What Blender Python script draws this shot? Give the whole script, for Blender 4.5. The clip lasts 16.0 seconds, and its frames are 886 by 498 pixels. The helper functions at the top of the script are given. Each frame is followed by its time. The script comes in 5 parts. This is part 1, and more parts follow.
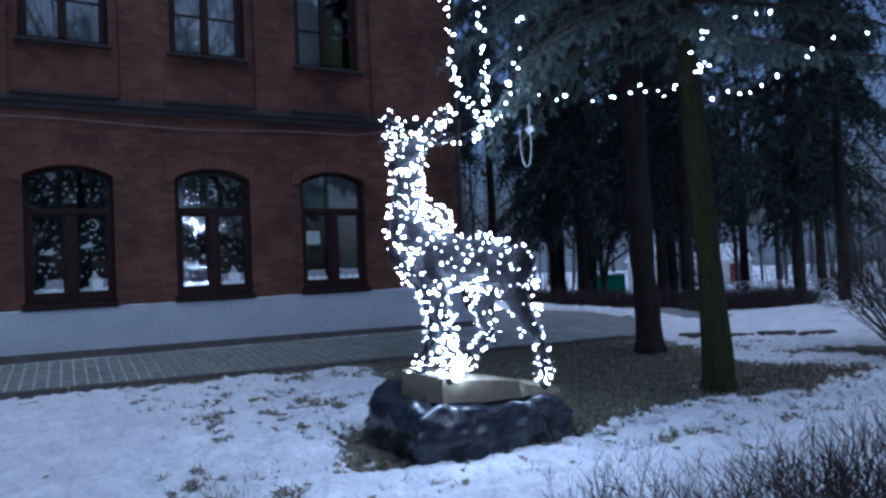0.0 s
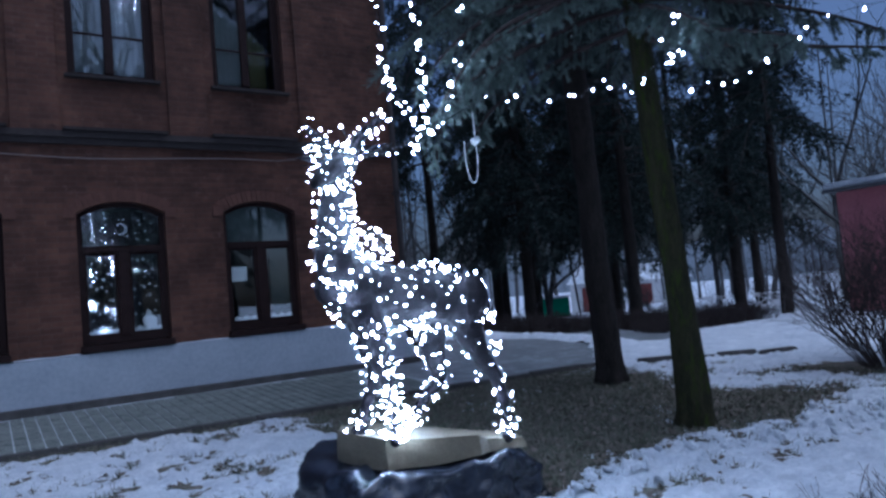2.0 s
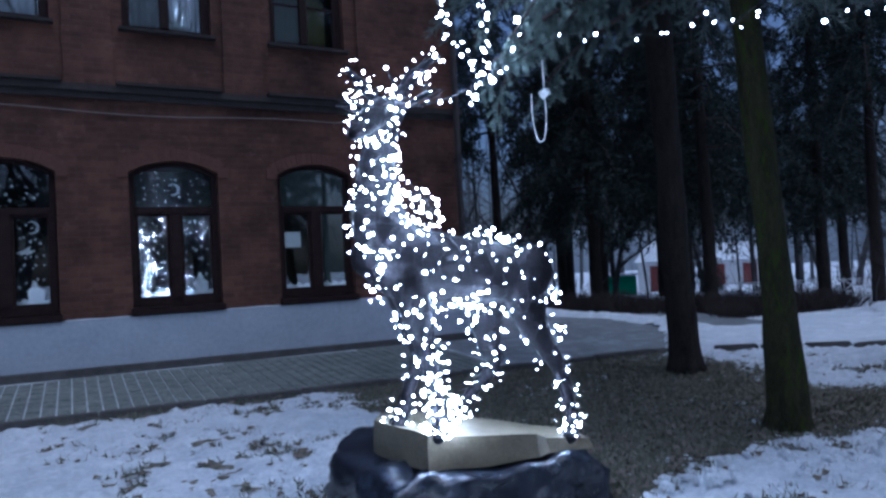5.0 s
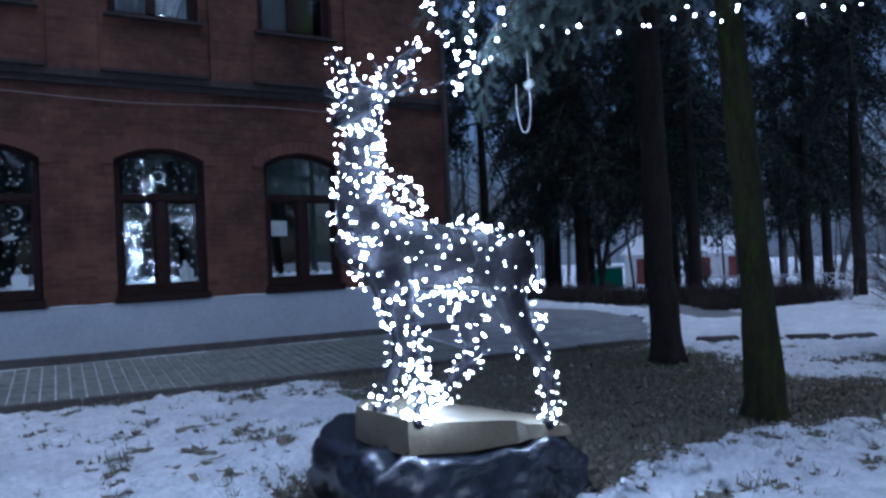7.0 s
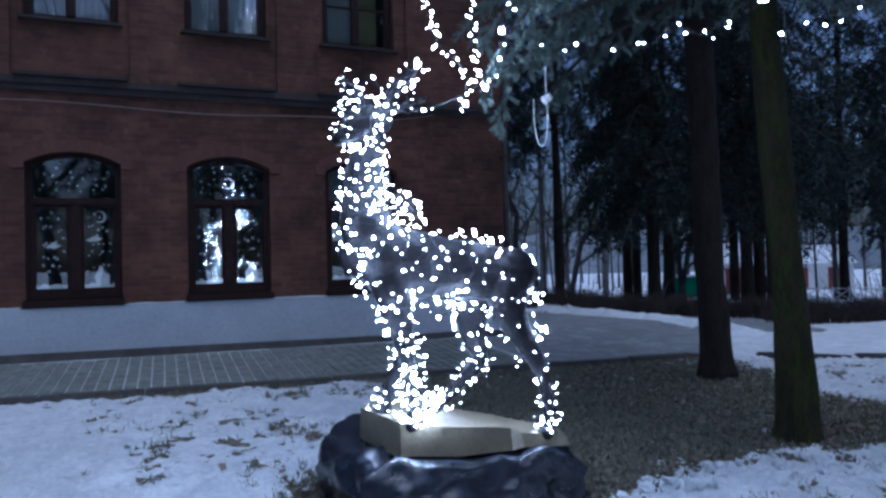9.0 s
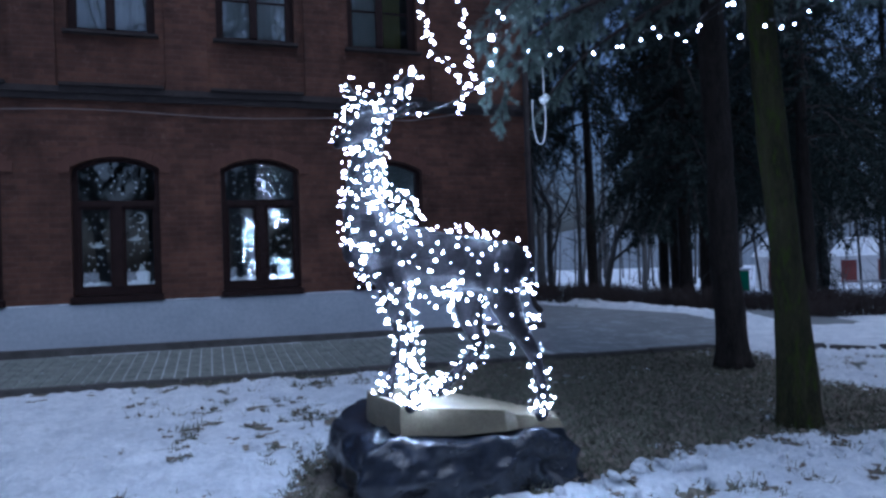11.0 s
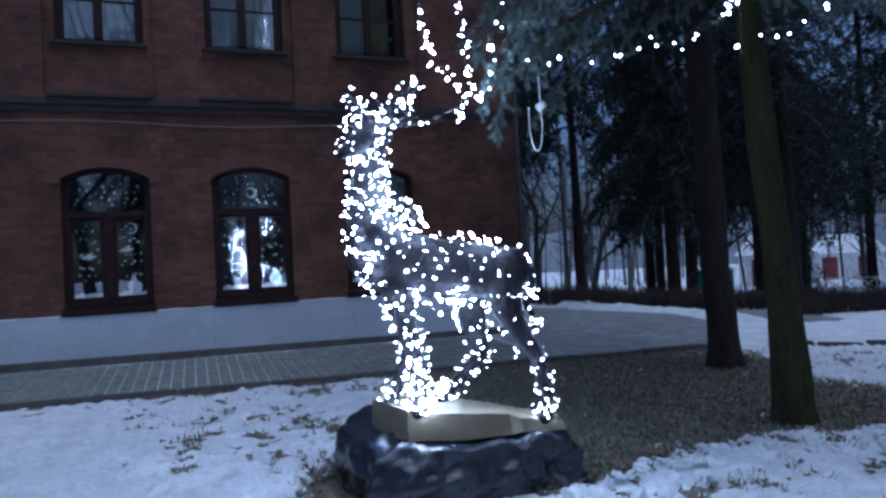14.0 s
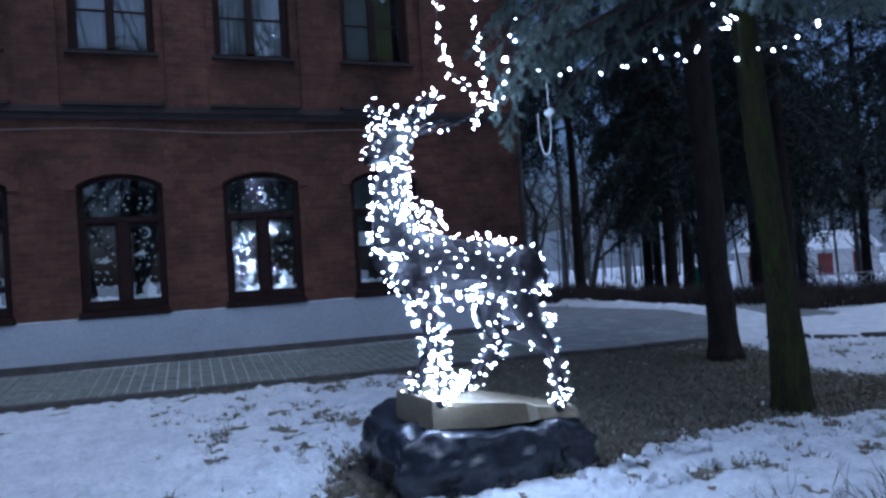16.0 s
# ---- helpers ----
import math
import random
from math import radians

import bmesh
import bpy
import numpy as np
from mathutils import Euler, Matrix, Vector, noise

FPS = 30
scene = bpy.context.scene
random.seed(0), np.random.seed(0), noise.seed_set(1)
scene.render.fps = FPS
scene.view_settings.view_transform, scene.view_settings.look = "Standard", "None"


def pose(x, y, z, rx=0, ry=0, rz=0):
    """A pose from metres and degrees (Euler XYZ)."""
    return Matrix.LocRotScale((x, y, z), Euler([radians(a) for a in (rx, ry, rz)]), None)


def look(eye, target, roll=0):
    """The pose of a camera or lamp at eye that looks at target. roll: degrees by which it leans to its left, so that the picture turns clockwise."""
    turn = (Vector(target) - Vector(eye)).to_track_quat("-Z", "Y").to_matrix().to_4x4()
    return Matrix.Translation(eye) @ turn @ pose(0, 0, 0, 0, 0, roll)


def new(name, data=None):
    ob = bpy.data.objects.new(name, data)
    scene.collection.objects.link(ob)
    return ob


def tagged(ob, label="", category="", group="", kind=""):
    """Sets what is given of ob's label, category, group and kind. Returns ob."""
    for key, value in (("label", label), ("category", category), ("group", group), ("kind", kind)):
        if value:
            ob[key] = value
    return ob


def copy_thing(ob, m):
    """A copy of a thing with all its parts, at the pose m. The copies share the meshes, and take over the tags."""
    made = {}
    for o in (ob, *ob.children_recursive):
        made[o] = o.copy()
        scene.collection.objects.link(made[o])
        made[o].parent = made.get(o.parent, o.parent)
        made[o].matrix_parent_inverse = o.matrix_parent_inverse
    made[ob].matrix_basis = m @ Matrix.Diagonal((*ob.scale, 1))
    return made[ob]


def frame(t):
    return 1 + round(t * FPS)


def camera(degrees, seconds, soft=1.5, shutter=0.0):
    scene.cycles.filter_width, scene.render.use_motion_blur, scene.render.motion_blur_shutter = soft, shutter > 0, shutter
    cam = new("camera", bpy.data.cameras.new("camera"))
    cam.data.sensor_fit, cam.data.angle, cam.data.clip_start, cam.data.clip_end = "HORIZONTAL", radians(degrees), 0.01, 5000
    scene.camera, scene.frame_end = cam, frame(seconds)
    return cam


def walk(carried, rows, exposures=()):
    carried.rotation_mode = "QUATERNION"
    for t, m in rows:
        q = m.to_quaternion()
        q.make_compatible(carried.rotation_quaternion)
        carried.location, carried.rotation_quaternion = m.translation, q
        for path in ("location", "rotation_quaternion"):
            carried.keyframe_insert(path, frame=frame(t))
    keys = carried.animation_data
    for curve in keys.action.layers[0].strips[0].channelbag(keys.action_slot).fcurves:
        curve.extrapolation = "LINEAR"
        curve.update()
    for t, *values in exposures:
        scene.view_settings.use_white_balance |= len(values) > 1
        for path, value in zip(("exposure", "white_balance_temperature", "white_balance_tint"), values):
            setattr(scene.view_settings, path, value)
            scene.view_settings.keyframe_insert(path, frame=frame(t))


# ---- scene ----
cam = camera(65.7, 16.0, soft=2.7)
PATH = [
    (0, (0.001, 0.434, 1.436), (0.967, 2.184, 1.476), -2.4),
    (0.5, (0.007, 0.733, 1.473), (1.089, 2.411, 1.584), -3.2),
    (1, (0.192, 0.914, 1.466), (1.292, 2.58, 1.58), -3.5),
    (1.5, (0.382, 1.029, 1.482), (1.496, 2.686, 1.598), -4.6),
    (2, (0.435, 1.165, 1.466), (1.55, 2.822, 1.579), -5.0),
    (2.5, (0.481, 1.373, 1.486), (1.603, 3.025, 1.601), -4.8),
    (3, (0.609, 1.504, 1.469), (1.712, 3.169, 1.57), -4.8),
    (3.5, (0.796, 1.636, 1.467), (1.783, 3.373, 1.557), -4.4),
    (4, (0.866, 1.683, 1.464), (1.786, 3.458, 1.538), -3.0),
    (6.5, (0.73, 1.657, 1.461), (1.742, 3.382, 1.481), -3.2),
    (7, (0.827, 1.633, 1.444), (1.809, 3.376, 1.463), -2.5),
    (7.5, (0.902, 1.577, 1.43), (1.821, 3.354, 1.423), -2.9),
    (8, (0.953, 1.462, 1.45), (1.857, 3.246, 1.472), -2.3),
    (8.5, (1.028, 1.354, 1.461), (1.903, 3.152, 1.489), -1.5),
    (9, (1.207, 1.269, 1.47), (1.961, 3.121, 1.508), -1.4),
    (11.5, (1.395, 0.846, 1.439), (2.009, 2.75, 1.463), -2.0),
    (12, (1.439, 0.81, 1.453), (2.003, 2.729, 1.456), -2.0),
    (12.5, (1.427, 0.803, 1.457), (1.945, 2.735, 1.449), -2.0),
    (13, (1.398, 0.823, 1.454), (1.886, 2.762, 1.439), -1.5),
    (13.5, (1.332, 0.878, 1.452), (1.912, 2.792, 1.437), -1.5),
    (14, (1.23, 0.892, 1.466), (1.914, 2.771, 1.507), -3.0),
    (14.5, (1.17, 0.876, 1.485), (1.868, 2.747, 1.584), -3.9),
    (15, (1.156, 0.765, 1.465), (1.874, 2.627, 1.597), -4.1),
    (15.5, (1.09, 0.677, 1.462), (1.793, 2.548, 1.552), -3.9),
    (16, (0.99, 0.679, 1.465), (1.684, 2.554, 1.507), -3.7),
]
walk(cam, [(t, look(eye, target, roll)) for t, eye, target, roll in PATH], exposures=[(0, -0.24, 4580, 10), (16, -0.24, 4580, 10)])

# ---- world and light: overcast dusk ----
world = bpy.data.worlds.new("dusk")
scene.world = world
world.use_nodes = True
wn = world.node_tree
sky = wn.nodes.new("ShaderNodeTexSky")
sky.sky_type = "NISHITA"
sky.sun_disc = False
sky.sun_elevation = radians(70)
sky.sun_rotation = radians(160)
sky.air_density, sky.dust_density, sky.ozone_density = 0.7, 6.0, 1.2
wn.links.new(sky.outputs[0], wn.nodes["Background"].inputs[0])
wn.nodes["Background"].inputs[1].default_value = 0.1
sun = new("sun", bpy.data.lights.new("sun", "SUN"))
sun.data.energy, sun.data.angle, sun.data.color = 0.7, radians(60), (0.85, 0.93, 1.0)
sun.matrix_world = look((3.5, -9.5, 29), (0, 0, 0))


# ---- materials ----
def material(name, base, rough=0.7, metal=0.0):
    m = bpy.data.materials.new(name)
    m.use_nodes = True
    b = m.node_tree.nodes["Principled BSDF"]
    b.inputs["Base Color"].default_value = (*base, 1)
    b.inputs["Roughness"].default_value = rough
    b.inputs["Metallic"].default_value = metal
    return m


def node(m, kind, **values):
    n = m.node_tree.nodes.new(kind)
    for key, value in values.items():
        n.inputs[key].default_value = value
    return n


def link(m, a, b):
    m.node_tree.links.new(a, b)


def mottled(name, dark, light, scale, rough=0.8, bump=0.2, fine=None, spots=None, metal=0.0, distance=0.02, low=0.35, high=0.65, flow=(1, 1, 1)):
    """Two scales of noise between two colours, with fine relief; spots adds a third colour in patches."""
    m = material(name, light, rough, metal)
    b = m.node_tree.nodes["Principled BSDF"]
    geo = node(m, "ShaderNodeNewGeometry")
    info = node(m, "ShaderNodeObjectInfo")
    shift = node(m, "ShaderNodeVectorMath")
    shift.operation = "MULTIPLY_ADD"
    link(m, info.outputs["Random"], shift.inputs[0])
    shift.inputs[1].default_value = (7, 5, 3)
    stretch = node(m, "ShaderNodeVectorMath")
    stretch.operation = "MULTIPLY"
    stretch.inputs[1].default_value = flow
    link(m, geo.outputs["Position"], stretch.inputs[0])
    link(m, stretch.outputs[0], shift.inputs[2])
    n1 = node(m, "ShaderNodeTexNoise", Scale=scale, Detail=8.0, Roughness=0.65)
    n2 = node(m, "ShaderNodeTexNoise", Scale=fine or scale * 14, Detail=5.0, Roughness=0.7)
    for n in (n1, n2):
        link(m, shift.outputs[0], n.inputs["Vector"])
    mix = node(m, "ShaderNodeMath")
    mix.operation = "MULTIPLY_ADD"
    link(m, n2.outputs[0], mix.inputs[0])
    mix.inputs[1].default_value = 0.5
    half = node(m, "ShaderNodeMath")
    half.operation = "MULTIPLY"
    half.inputs[1].default_value = 0.5
    link(m, n1.outputs[0], half.inputs[0])
    link(m, half.outputs[0], mix.inputs[2])
    ramp = node(m, "ShaderNodeValToRGB")
    e = ramp.color_ramp.elements
    e[0].position, e[0].color = low, (*dark, 1)
    e[1].position, e[1].color = high, (*light, 1)
    link(m, mix.outputs[0], ramp.inputs[0])
    out = ramp.outputs[0]
    if spots:
        n3 = node(m, "ShaderNodeTexNoise", Scale=scale * 2.3, Detail=6.0, Roughness=0.7)
        link(m, shift.outputs[0], n3.inputs["Vector"])
        r3 = node(m, "ShaderNodeValToRGB")
        r3.color_ramp.elements[0].position, r3.color_ramp.elements[1].position = 0.52, 0.64
        link(m, n3.outputs[0], r3.inputs[0])
        mc = node(m, "ShaderNodeMix")
        mc.data_type = "RGBA"
        link(m, r3.outputs[0], mc.inputs[0])
        link(m, out, mc.inputs[6])
        mc.inputs[7].default_value = (*spots, 1)
        out = mc.outputs[2]
    link(m, out, b.inputs["Base Color"])
    if rough >= 0.85 or name in ("brown_statue", "brown_paint"):
        b.inputs["Specular IOR Level"].default_value = 0.15
    bp = node(m, "ShaderNodeBump", Strength=bump, Distance=distance)
    link(m, mix.outputs[0], bp.inputs["Height"])
    link(m, bp.outputs[0], b.inputs["Normal"])
    return m


def brick_material(name, across):
    """Worn red brickwork with pale mortar and patches of soot and lime; across names the wall's level axis."""
    m = material(name, (0.3, 0.1, 0.07), 0.85)
    b = m.node_tree.nodes["Principled BSDF"]
    b.inputs["Specular IOR Level"].default_value = 0.2
    geo = node(m, "ShaderNodeNewGeometry")
    sep = node(m, "ShaderNodeSeparateXYZ")
    com = node(m, "ShaderNodeCombineXYZ")
    link(m, geo.outputs["Position"], sep.inputs[0])
    link(m, sep.outputs[across], com.inputs[0])
    link(m, sep.outputs["Z"], com.inputs[1])
    br = node(m, "ShaderNodeTexBrick", Scale=1.0)
    br.inputs["Color1"].default_value = (0.106, 0.052, 0.036, 1)
    br.inputs["Color2"].default_value = (0.072, 0.036, 0.027, 1)
    br.inputs["Mortar"].default_value = (0.088, 0.052, 0.04, 1)
    br.inputs["Mortar Size"].default_value = 0.008
    br.inputs["Mortar Smooth"].default_value = 0.3
    br.inputs["Brick Width"].default_value = 0.26
    br.inputs["Row Height"].default_value = 0.077
    link(m, com.outputs[0], br.inputs["Vector"])
    n1 = node(m, "ShaderNodeTexNoise", Scale=1.3, Detail=8.0, Roughness=0.7)
    n2 = node(m, "ShaderNodeTexNoise", Scale=6.0, Detail=8.0, Roughness=0.75)
    for n in (n1, n2):
        link(m, geo.outputs["Position"], n.inputs["Vector"])
    hue = node(m, "ShaderNodeValToRGB")
    hue.color_ramp.elements[0].position, hue.color_ramp.elements[0].color = 0.3, (0.4, 0.41, 0.42, 1)
    hue.color_ramp.elements[1].position, hue.color_ramp.elements[1].color = 0.7, (1.4, 1.34, 1.25, 1)
    link(m, n1.outputs[0], hue.inputs[0])
    mul = node(m, "ShaderNodeMix")
    mul.data_type, mul.blend_type = "RGBA", "MULTIPLY"
    mul.inputs[0].default_value = 1
    link(m, br.outputs[0], mul.inputs[6])
    link(m, hue.outputs[0], mul.inputs[7])
    worn = node(m, "ShaderNodeValToRGB")
    worn.color_ramp.elements[0].position, worn.color_ramp.elements[1].position = 0.58, 0.75
    link(m, n2.outputs[0], worn.inputs[0])
    cut = node(m, "ShaderNodeMath")
    cut.operation = "MULTIPLY"
    cut.inputs[1].default_value = 0.55
    link(m, worn.outputs[0], cut.inputs[0])
    mc = node(m, "ShaderNodeMix")
    mc.data_type = "RGBA"
    link(m, cut.outputs[0], mc.inputs[0])
    link(m, mul.outputs[2], mc.inputs[6])
    mc.inputs[7].default_value = (0.2, 0.125, 0.1, 1)
    link(m, mc.outputs[2], b.inputs["Base Color"])
    h = node(m, "ShaderNodeMath")
    h.operation = "MULTIPLY_ADD"
    link(m, br.outputs["Fac"], h.inputs[0])
    h.inputs[1].default_value = -0.6
    link(m, n2.outputs[0], h.inputs[2])
    bp = node(m, "ShaderNodeBump", Strength=0.6, Distance=0.02)
    link(m, h.outputs[0], bp.inputs["Height"])
    link(m, bp.outputs[0], b.inputs["Normal"])
    return m


def glass_material():
    """Old window glass: clear, with a weak wavy reflection."""
    m = bpy.data.materials.new("window_glass")
    m.use_nodes = True
    t = m.node_tree
    t.nodes.clear()
    out = t.nodes.new("ShaderNodeOutputMaterial")
    mix = t.nodes.new("ShaderNodeMixShader")
    clear = t.nodes.new("ShaderNodeBsdfTransparent")
    clear.inputs[0].default_value = (0.9, 0.93, 0.93, 1)
    gloss = t.nodes.new("ShaderNodeBsdfGlossy")
    gloss.inputs["Roughness"].default_value = 0.015
    gloss.inputs["Color"].default_value = (1, 1, 1, 1)
    fres = t.nodes.new("ShaderNodeFresnel")
    fres.inputs["IOR"].default_value = 2.1
    geo = t.nodes.new("ShaderNodeNewGeometry")
    wave = t.nodes.new("ShaderNodeTexNoise")
    wave.inputs["Scale"].default_value = 5.0
    bump = t.nodes.new("ShaderNodeBump")
    bump.inputs["Strength"].default_value = 0.006
    bump.inputs["Distance"].default_value = 0.02
    t.links.new(geo.outputs["Position"], wave.inputs["Vector"])
    t.links.new(wave.outputs[0], bump.inputs["Height"])
    t.links.new(bump.outputs[0], gloss.inputs["Normal"])
    t.links.new(fres.outputs[0], mix.inputs[0])
    t.links.new(clear.outputs[0], mix.inputs[1])
    t.links.new(gloss.outputs[0], mix.inputs[2])
    t.links.new(mix.outputs[0], out.inputs[0])
    return m


def lit_material(name, colour, strength):
    m = material(name, colour, 0.4)
    b = m.node_tree.nodes["Principled BSDF"]
    b.inputs["Emission Color"].default_value = (*colour, 1)
    b.inputs["Emission Strength"].default_value = strength
    return m


BRICK = brick_material("brickwork", "X")
BRICK_SIDE = brick_material("brickwork_side", "Y")
VOUSSOIR = mottled("arch_brick", (0.075, 0.039, 0.029), (0.13, 0.064, 0.047), 3, 0.85, 0.4)
PLINTH = mottled("painted_plinth", (0.3, 0.33, 0.37), (0.44, 0.47, 0.51), 1.2, 0.8, 0.15)
LEDGE = mottled("ledge_metal", (0.028, 0.024, 0.024), (0.06, 0.05, 0.047), 4, 0.92, 0.1)
FRAME = mottled("brown_paint", (0.012, 0.006, 0.0055), (0.026, 0.013, 0.011), 9, 0.65, 0.15)
GLASS = glass_material()
PAPER = mottled("white_paper", (0.7, 0.72, 0.75), (0.85, 0.86, 0.88), 8, 0.8, 0.05)
CURTAIN = mottled("pale_curtain", (0.68, 0.72, 0.72), (0.86, 0.88, 0.87), 2, 0.9, 0.3, flow=(9, 9, 0.4))
WARM_CURTAIN = mottled("yellow_curtain", (0.4, 0.37, 0.17), (0.56, 0.52, 0.26), 2, 0.9, 0.3, flow=(9, 9, 0.4))
GREY_BLIND = mottled("grey_blind", (0.08, 0.1, 0.095), (0.13, 0.155, 0.145), 3, 0.9, 0.1)
ROOM = mottled("dim_room_wall", (0.1, 0.1, 0.1), (0.18, 0.18, 0.17), 1, 0.9, 0.05)
ROOF = mottled("dark_roof", (0.06, 0.06, 0.065), (0.11, 0.11, 0.115), 2, 0.6, 0.1)
SNOW = mottled("old_snow", (0.5, 0.54, 0.6), (0.88, 0.9, 0.93), 3.4, 0.6, 1.0, fine=26, distance=0.09, spots=(0.56, 0.59, 0.63))
GRASS = mottled("dead_lawn", (0.05, 0.045, 0.038), (0.34, 0.3, 0.25), 5, 0.95, 0.9, fine=60, spots=(0.075, 0.085, 0.035), distance=0.04)
BLADE = mottled("dry_grass", (0.06, 0.065, 0.042), (0.2, 0.2, 0.15), 9, 0.9, 0.1)
LEAF = mottled("fallen_leaf", (0.06, 0.048, 0.038), (0.23, 0.195, 0.16), 9, 0.9, 0.1)
SETT = mottled("paving_sett", (0.05, 0.056, 0.05), (0.22, 0.235, 0.21), 5, 0.7, 0.5, fine=34)
JOINT = mottled("snowy_joint", (0.2, 0.21, 0.22), (0.62, 0.64, 0.66), 3, 0.9, 0.2)
KERB = mottled("kerb_concrete", (0.045, 0.042, 0.039), (0.11, 0.103, 0.098), 5, 0.85, 0.3)
ROCK = mottled("black_painted_rock", (0.006, 0.0075, 0.012), (0.024, 0.028, 0.04), 6, 0.2, 0.35, fine=18, distance=0.03)
SLAB = mottled("ochre_slab", (0.1, 0.083, 0.05), (0.21, 0.18, 0.115), 5, 0.65, 0.3)
BRONZE = mottled("brown_statue", (0.006, 0.0055, 0.007), (0.021, 0.019, 0.022), 12, 0.6, 0.5, fine=60)
BARK = mottled("bark", (0.01, 0.0085, 0.0075), (0.045, 0.037, 0.032), 4, 0.95, 1.0, fine=26, flow=(3, 3, 0.6), distance=0.05)
MOSSY = mottled("mossy_bark", (0.011, 0.0105, 0.006), (0.05, 0.046, 0.022), 3, 0.95, 1.0, fine=22, flow=(3, 3, 0.8), distance=0.06, spots=(0.036, 0.052, 0.006))
# bark of the bare trees and far brush, lightened to stand in for haze
HAZED_BARK = mottled("hazy_bark", (0.05, 0.05, 0.05), (0.13, 0.125, 0.12), 3, 0.95, 0.4)
TWIG = mottled("dark_twig", (0.025, 0.02, 0.018), (0.07, 0.055, 0.05), 12, 0.9, 0.2)
BLUE_NEEDLE = mottled("blue_spruce_needle", (0.036, 0.05, 0.043), (0.15, 0.19, 0.165), 7, 0.6, 0.1)
DARK_NEEDLE = mottled("spruce_needle", (0.012, 0.016, 0.0145), (0.04, 0.053, 0.046), 3, 0.85, 0.1)
BULB = lit_material("led_bulb", (0.9, 0.93, 1.0), 215.0)
WIRE = material("black_wire", (0.008, 0.008, 0.009), 0.8)
WHITE_WIRE = material("white_cable", (0.6, 0.61, 0.6), 0.5)
GREY_WIRE = material("grey_cable", (0.2, 0.17, 0.16), 0.6)
WHITEWASH = mottled("whitewash", (0.6, 0.6, 0.6), (0.8, 0.8, 0.8), 1, 0.9, 0.1)
RED_WOOD = mottled("red_boards", (0.13, 0.035, 0.03), (0.22, 0.06, 0.05), 3, 0.8, 0.1)
GREEN_PAINT = mottled("green_paint", (0.0, 0.16, 0.08), (0.01, 0.24, 0.12), 2, 0.7, 0.1)
PINK_WALL = mottled("red_plaster", (0.36, 0.13, 0.15), (0.48, 0.19, 0.2), 1, 0.9, 0.1)


# ---- mesh helpers ----
def part(name, bm, mat, parent=None, label="", smooth=False):
    me = bpy.data.meshes.new(name)
    bm.normal_update()
    bm.to_mesh(me)
    bm.free()
    me.materials.append(mat)
    if smooth:
        me.polygons.foreach_set("use_smooth", [True] * len(me.polygons))
    ob = new(name, me)
    ob.parent = parent
    if label:
        ob["label"] = label
    return ob


def mesh_part(name, verts, faces, mat, parent=None, label="", smooth=False):
    me = bpy.data.meshes.new(name)
    me.from_pydata([tuple(map(float, v)) for v in verts], [], faces)
    me.materials.append(mat)
    if smooth:
        me.polygons.foreach_set("use_smooth", [True] * len(me.polygons))
    ob = new(name, me)
    ob.parent = parent
    if label:
        ob["label"] = label
    return ob


def quad_part(name, corners, mat, parent=None, label=""):
    """One mesh from an array (n, 4, 3) of quads."""
    n = len(corners)
    me = bpy.data.meshes.new(name)
    me.vertices.add(4 * n)
    me.vertices.foreach_set("co", np.ascontiguousarray(corners, dtype=np.float32).ravel())
    me.loops.add(4 * n)
    me.loops.foreach_set("vertex_index", np.arange(4 * n, dtype=np.int32))
    me.polygons.add(n)
    me.polygons.foreach_set("loop_start", np.arange(0, 4 * n, 4, dtype=np.int32))
    me.update(calc_edges=True)
    me.materials.append(mat)
    ob = new(name, me)
    ob.parent = parent
    if label:
        ob["label"] = label
    return ob


def thing(name, label, category, at=(0, 0, 0), group="", kind=""):
    return tagged(placed(new(name), at), label, category, group, kind)


def placed(ob, at):
    ob.location = at
    return ob


def box(bm, x0, x1, y0, y1, z0, z1, bevel=0.0):
    m = Matrix.Translation(((x0 + x1) / 2, (y0 + y1) / 2, (z0 + z1) / 2)) @ Matrix.Diagonal((x1 - x0, y1 - y0, z1 - z0, 1))
    r = bmesh.ops.create_cube(bm, size=1, matrix=m)
    if bevel:
        edges = list({e for v in r["verts"] for e in v.link_edges})
        bmesh.ops.bevel(bm, geom=edges, offset=bevel, segments=2, affect="EDGES")
    return bm


def boxed(name, x0, x1, y0, y1, z0, z1, mat, parent=None, label="", bevel=0.0):
    return part(name, box(bmesh.new(), x0, x1, y0, y1, z0, z1, bevel), mat, parent, label)


def prism(bm, outline, y0, y1):
    """A shape drawn in x and z, thick from y0 to y1."""
    a = [bm.verts.new((x, y0, z)) for x, z in outline]
    b = [bm.verts.new((x, y1, z)) for x, z in outline]
    bm.faces.new(a)
    bm.faces.new(b[::-1])
    for i in range(len(a)):
        k = (i + 1) % len(a)
        bm.faces.new((a[k], a[i], b[i], b[k]))
    return bm


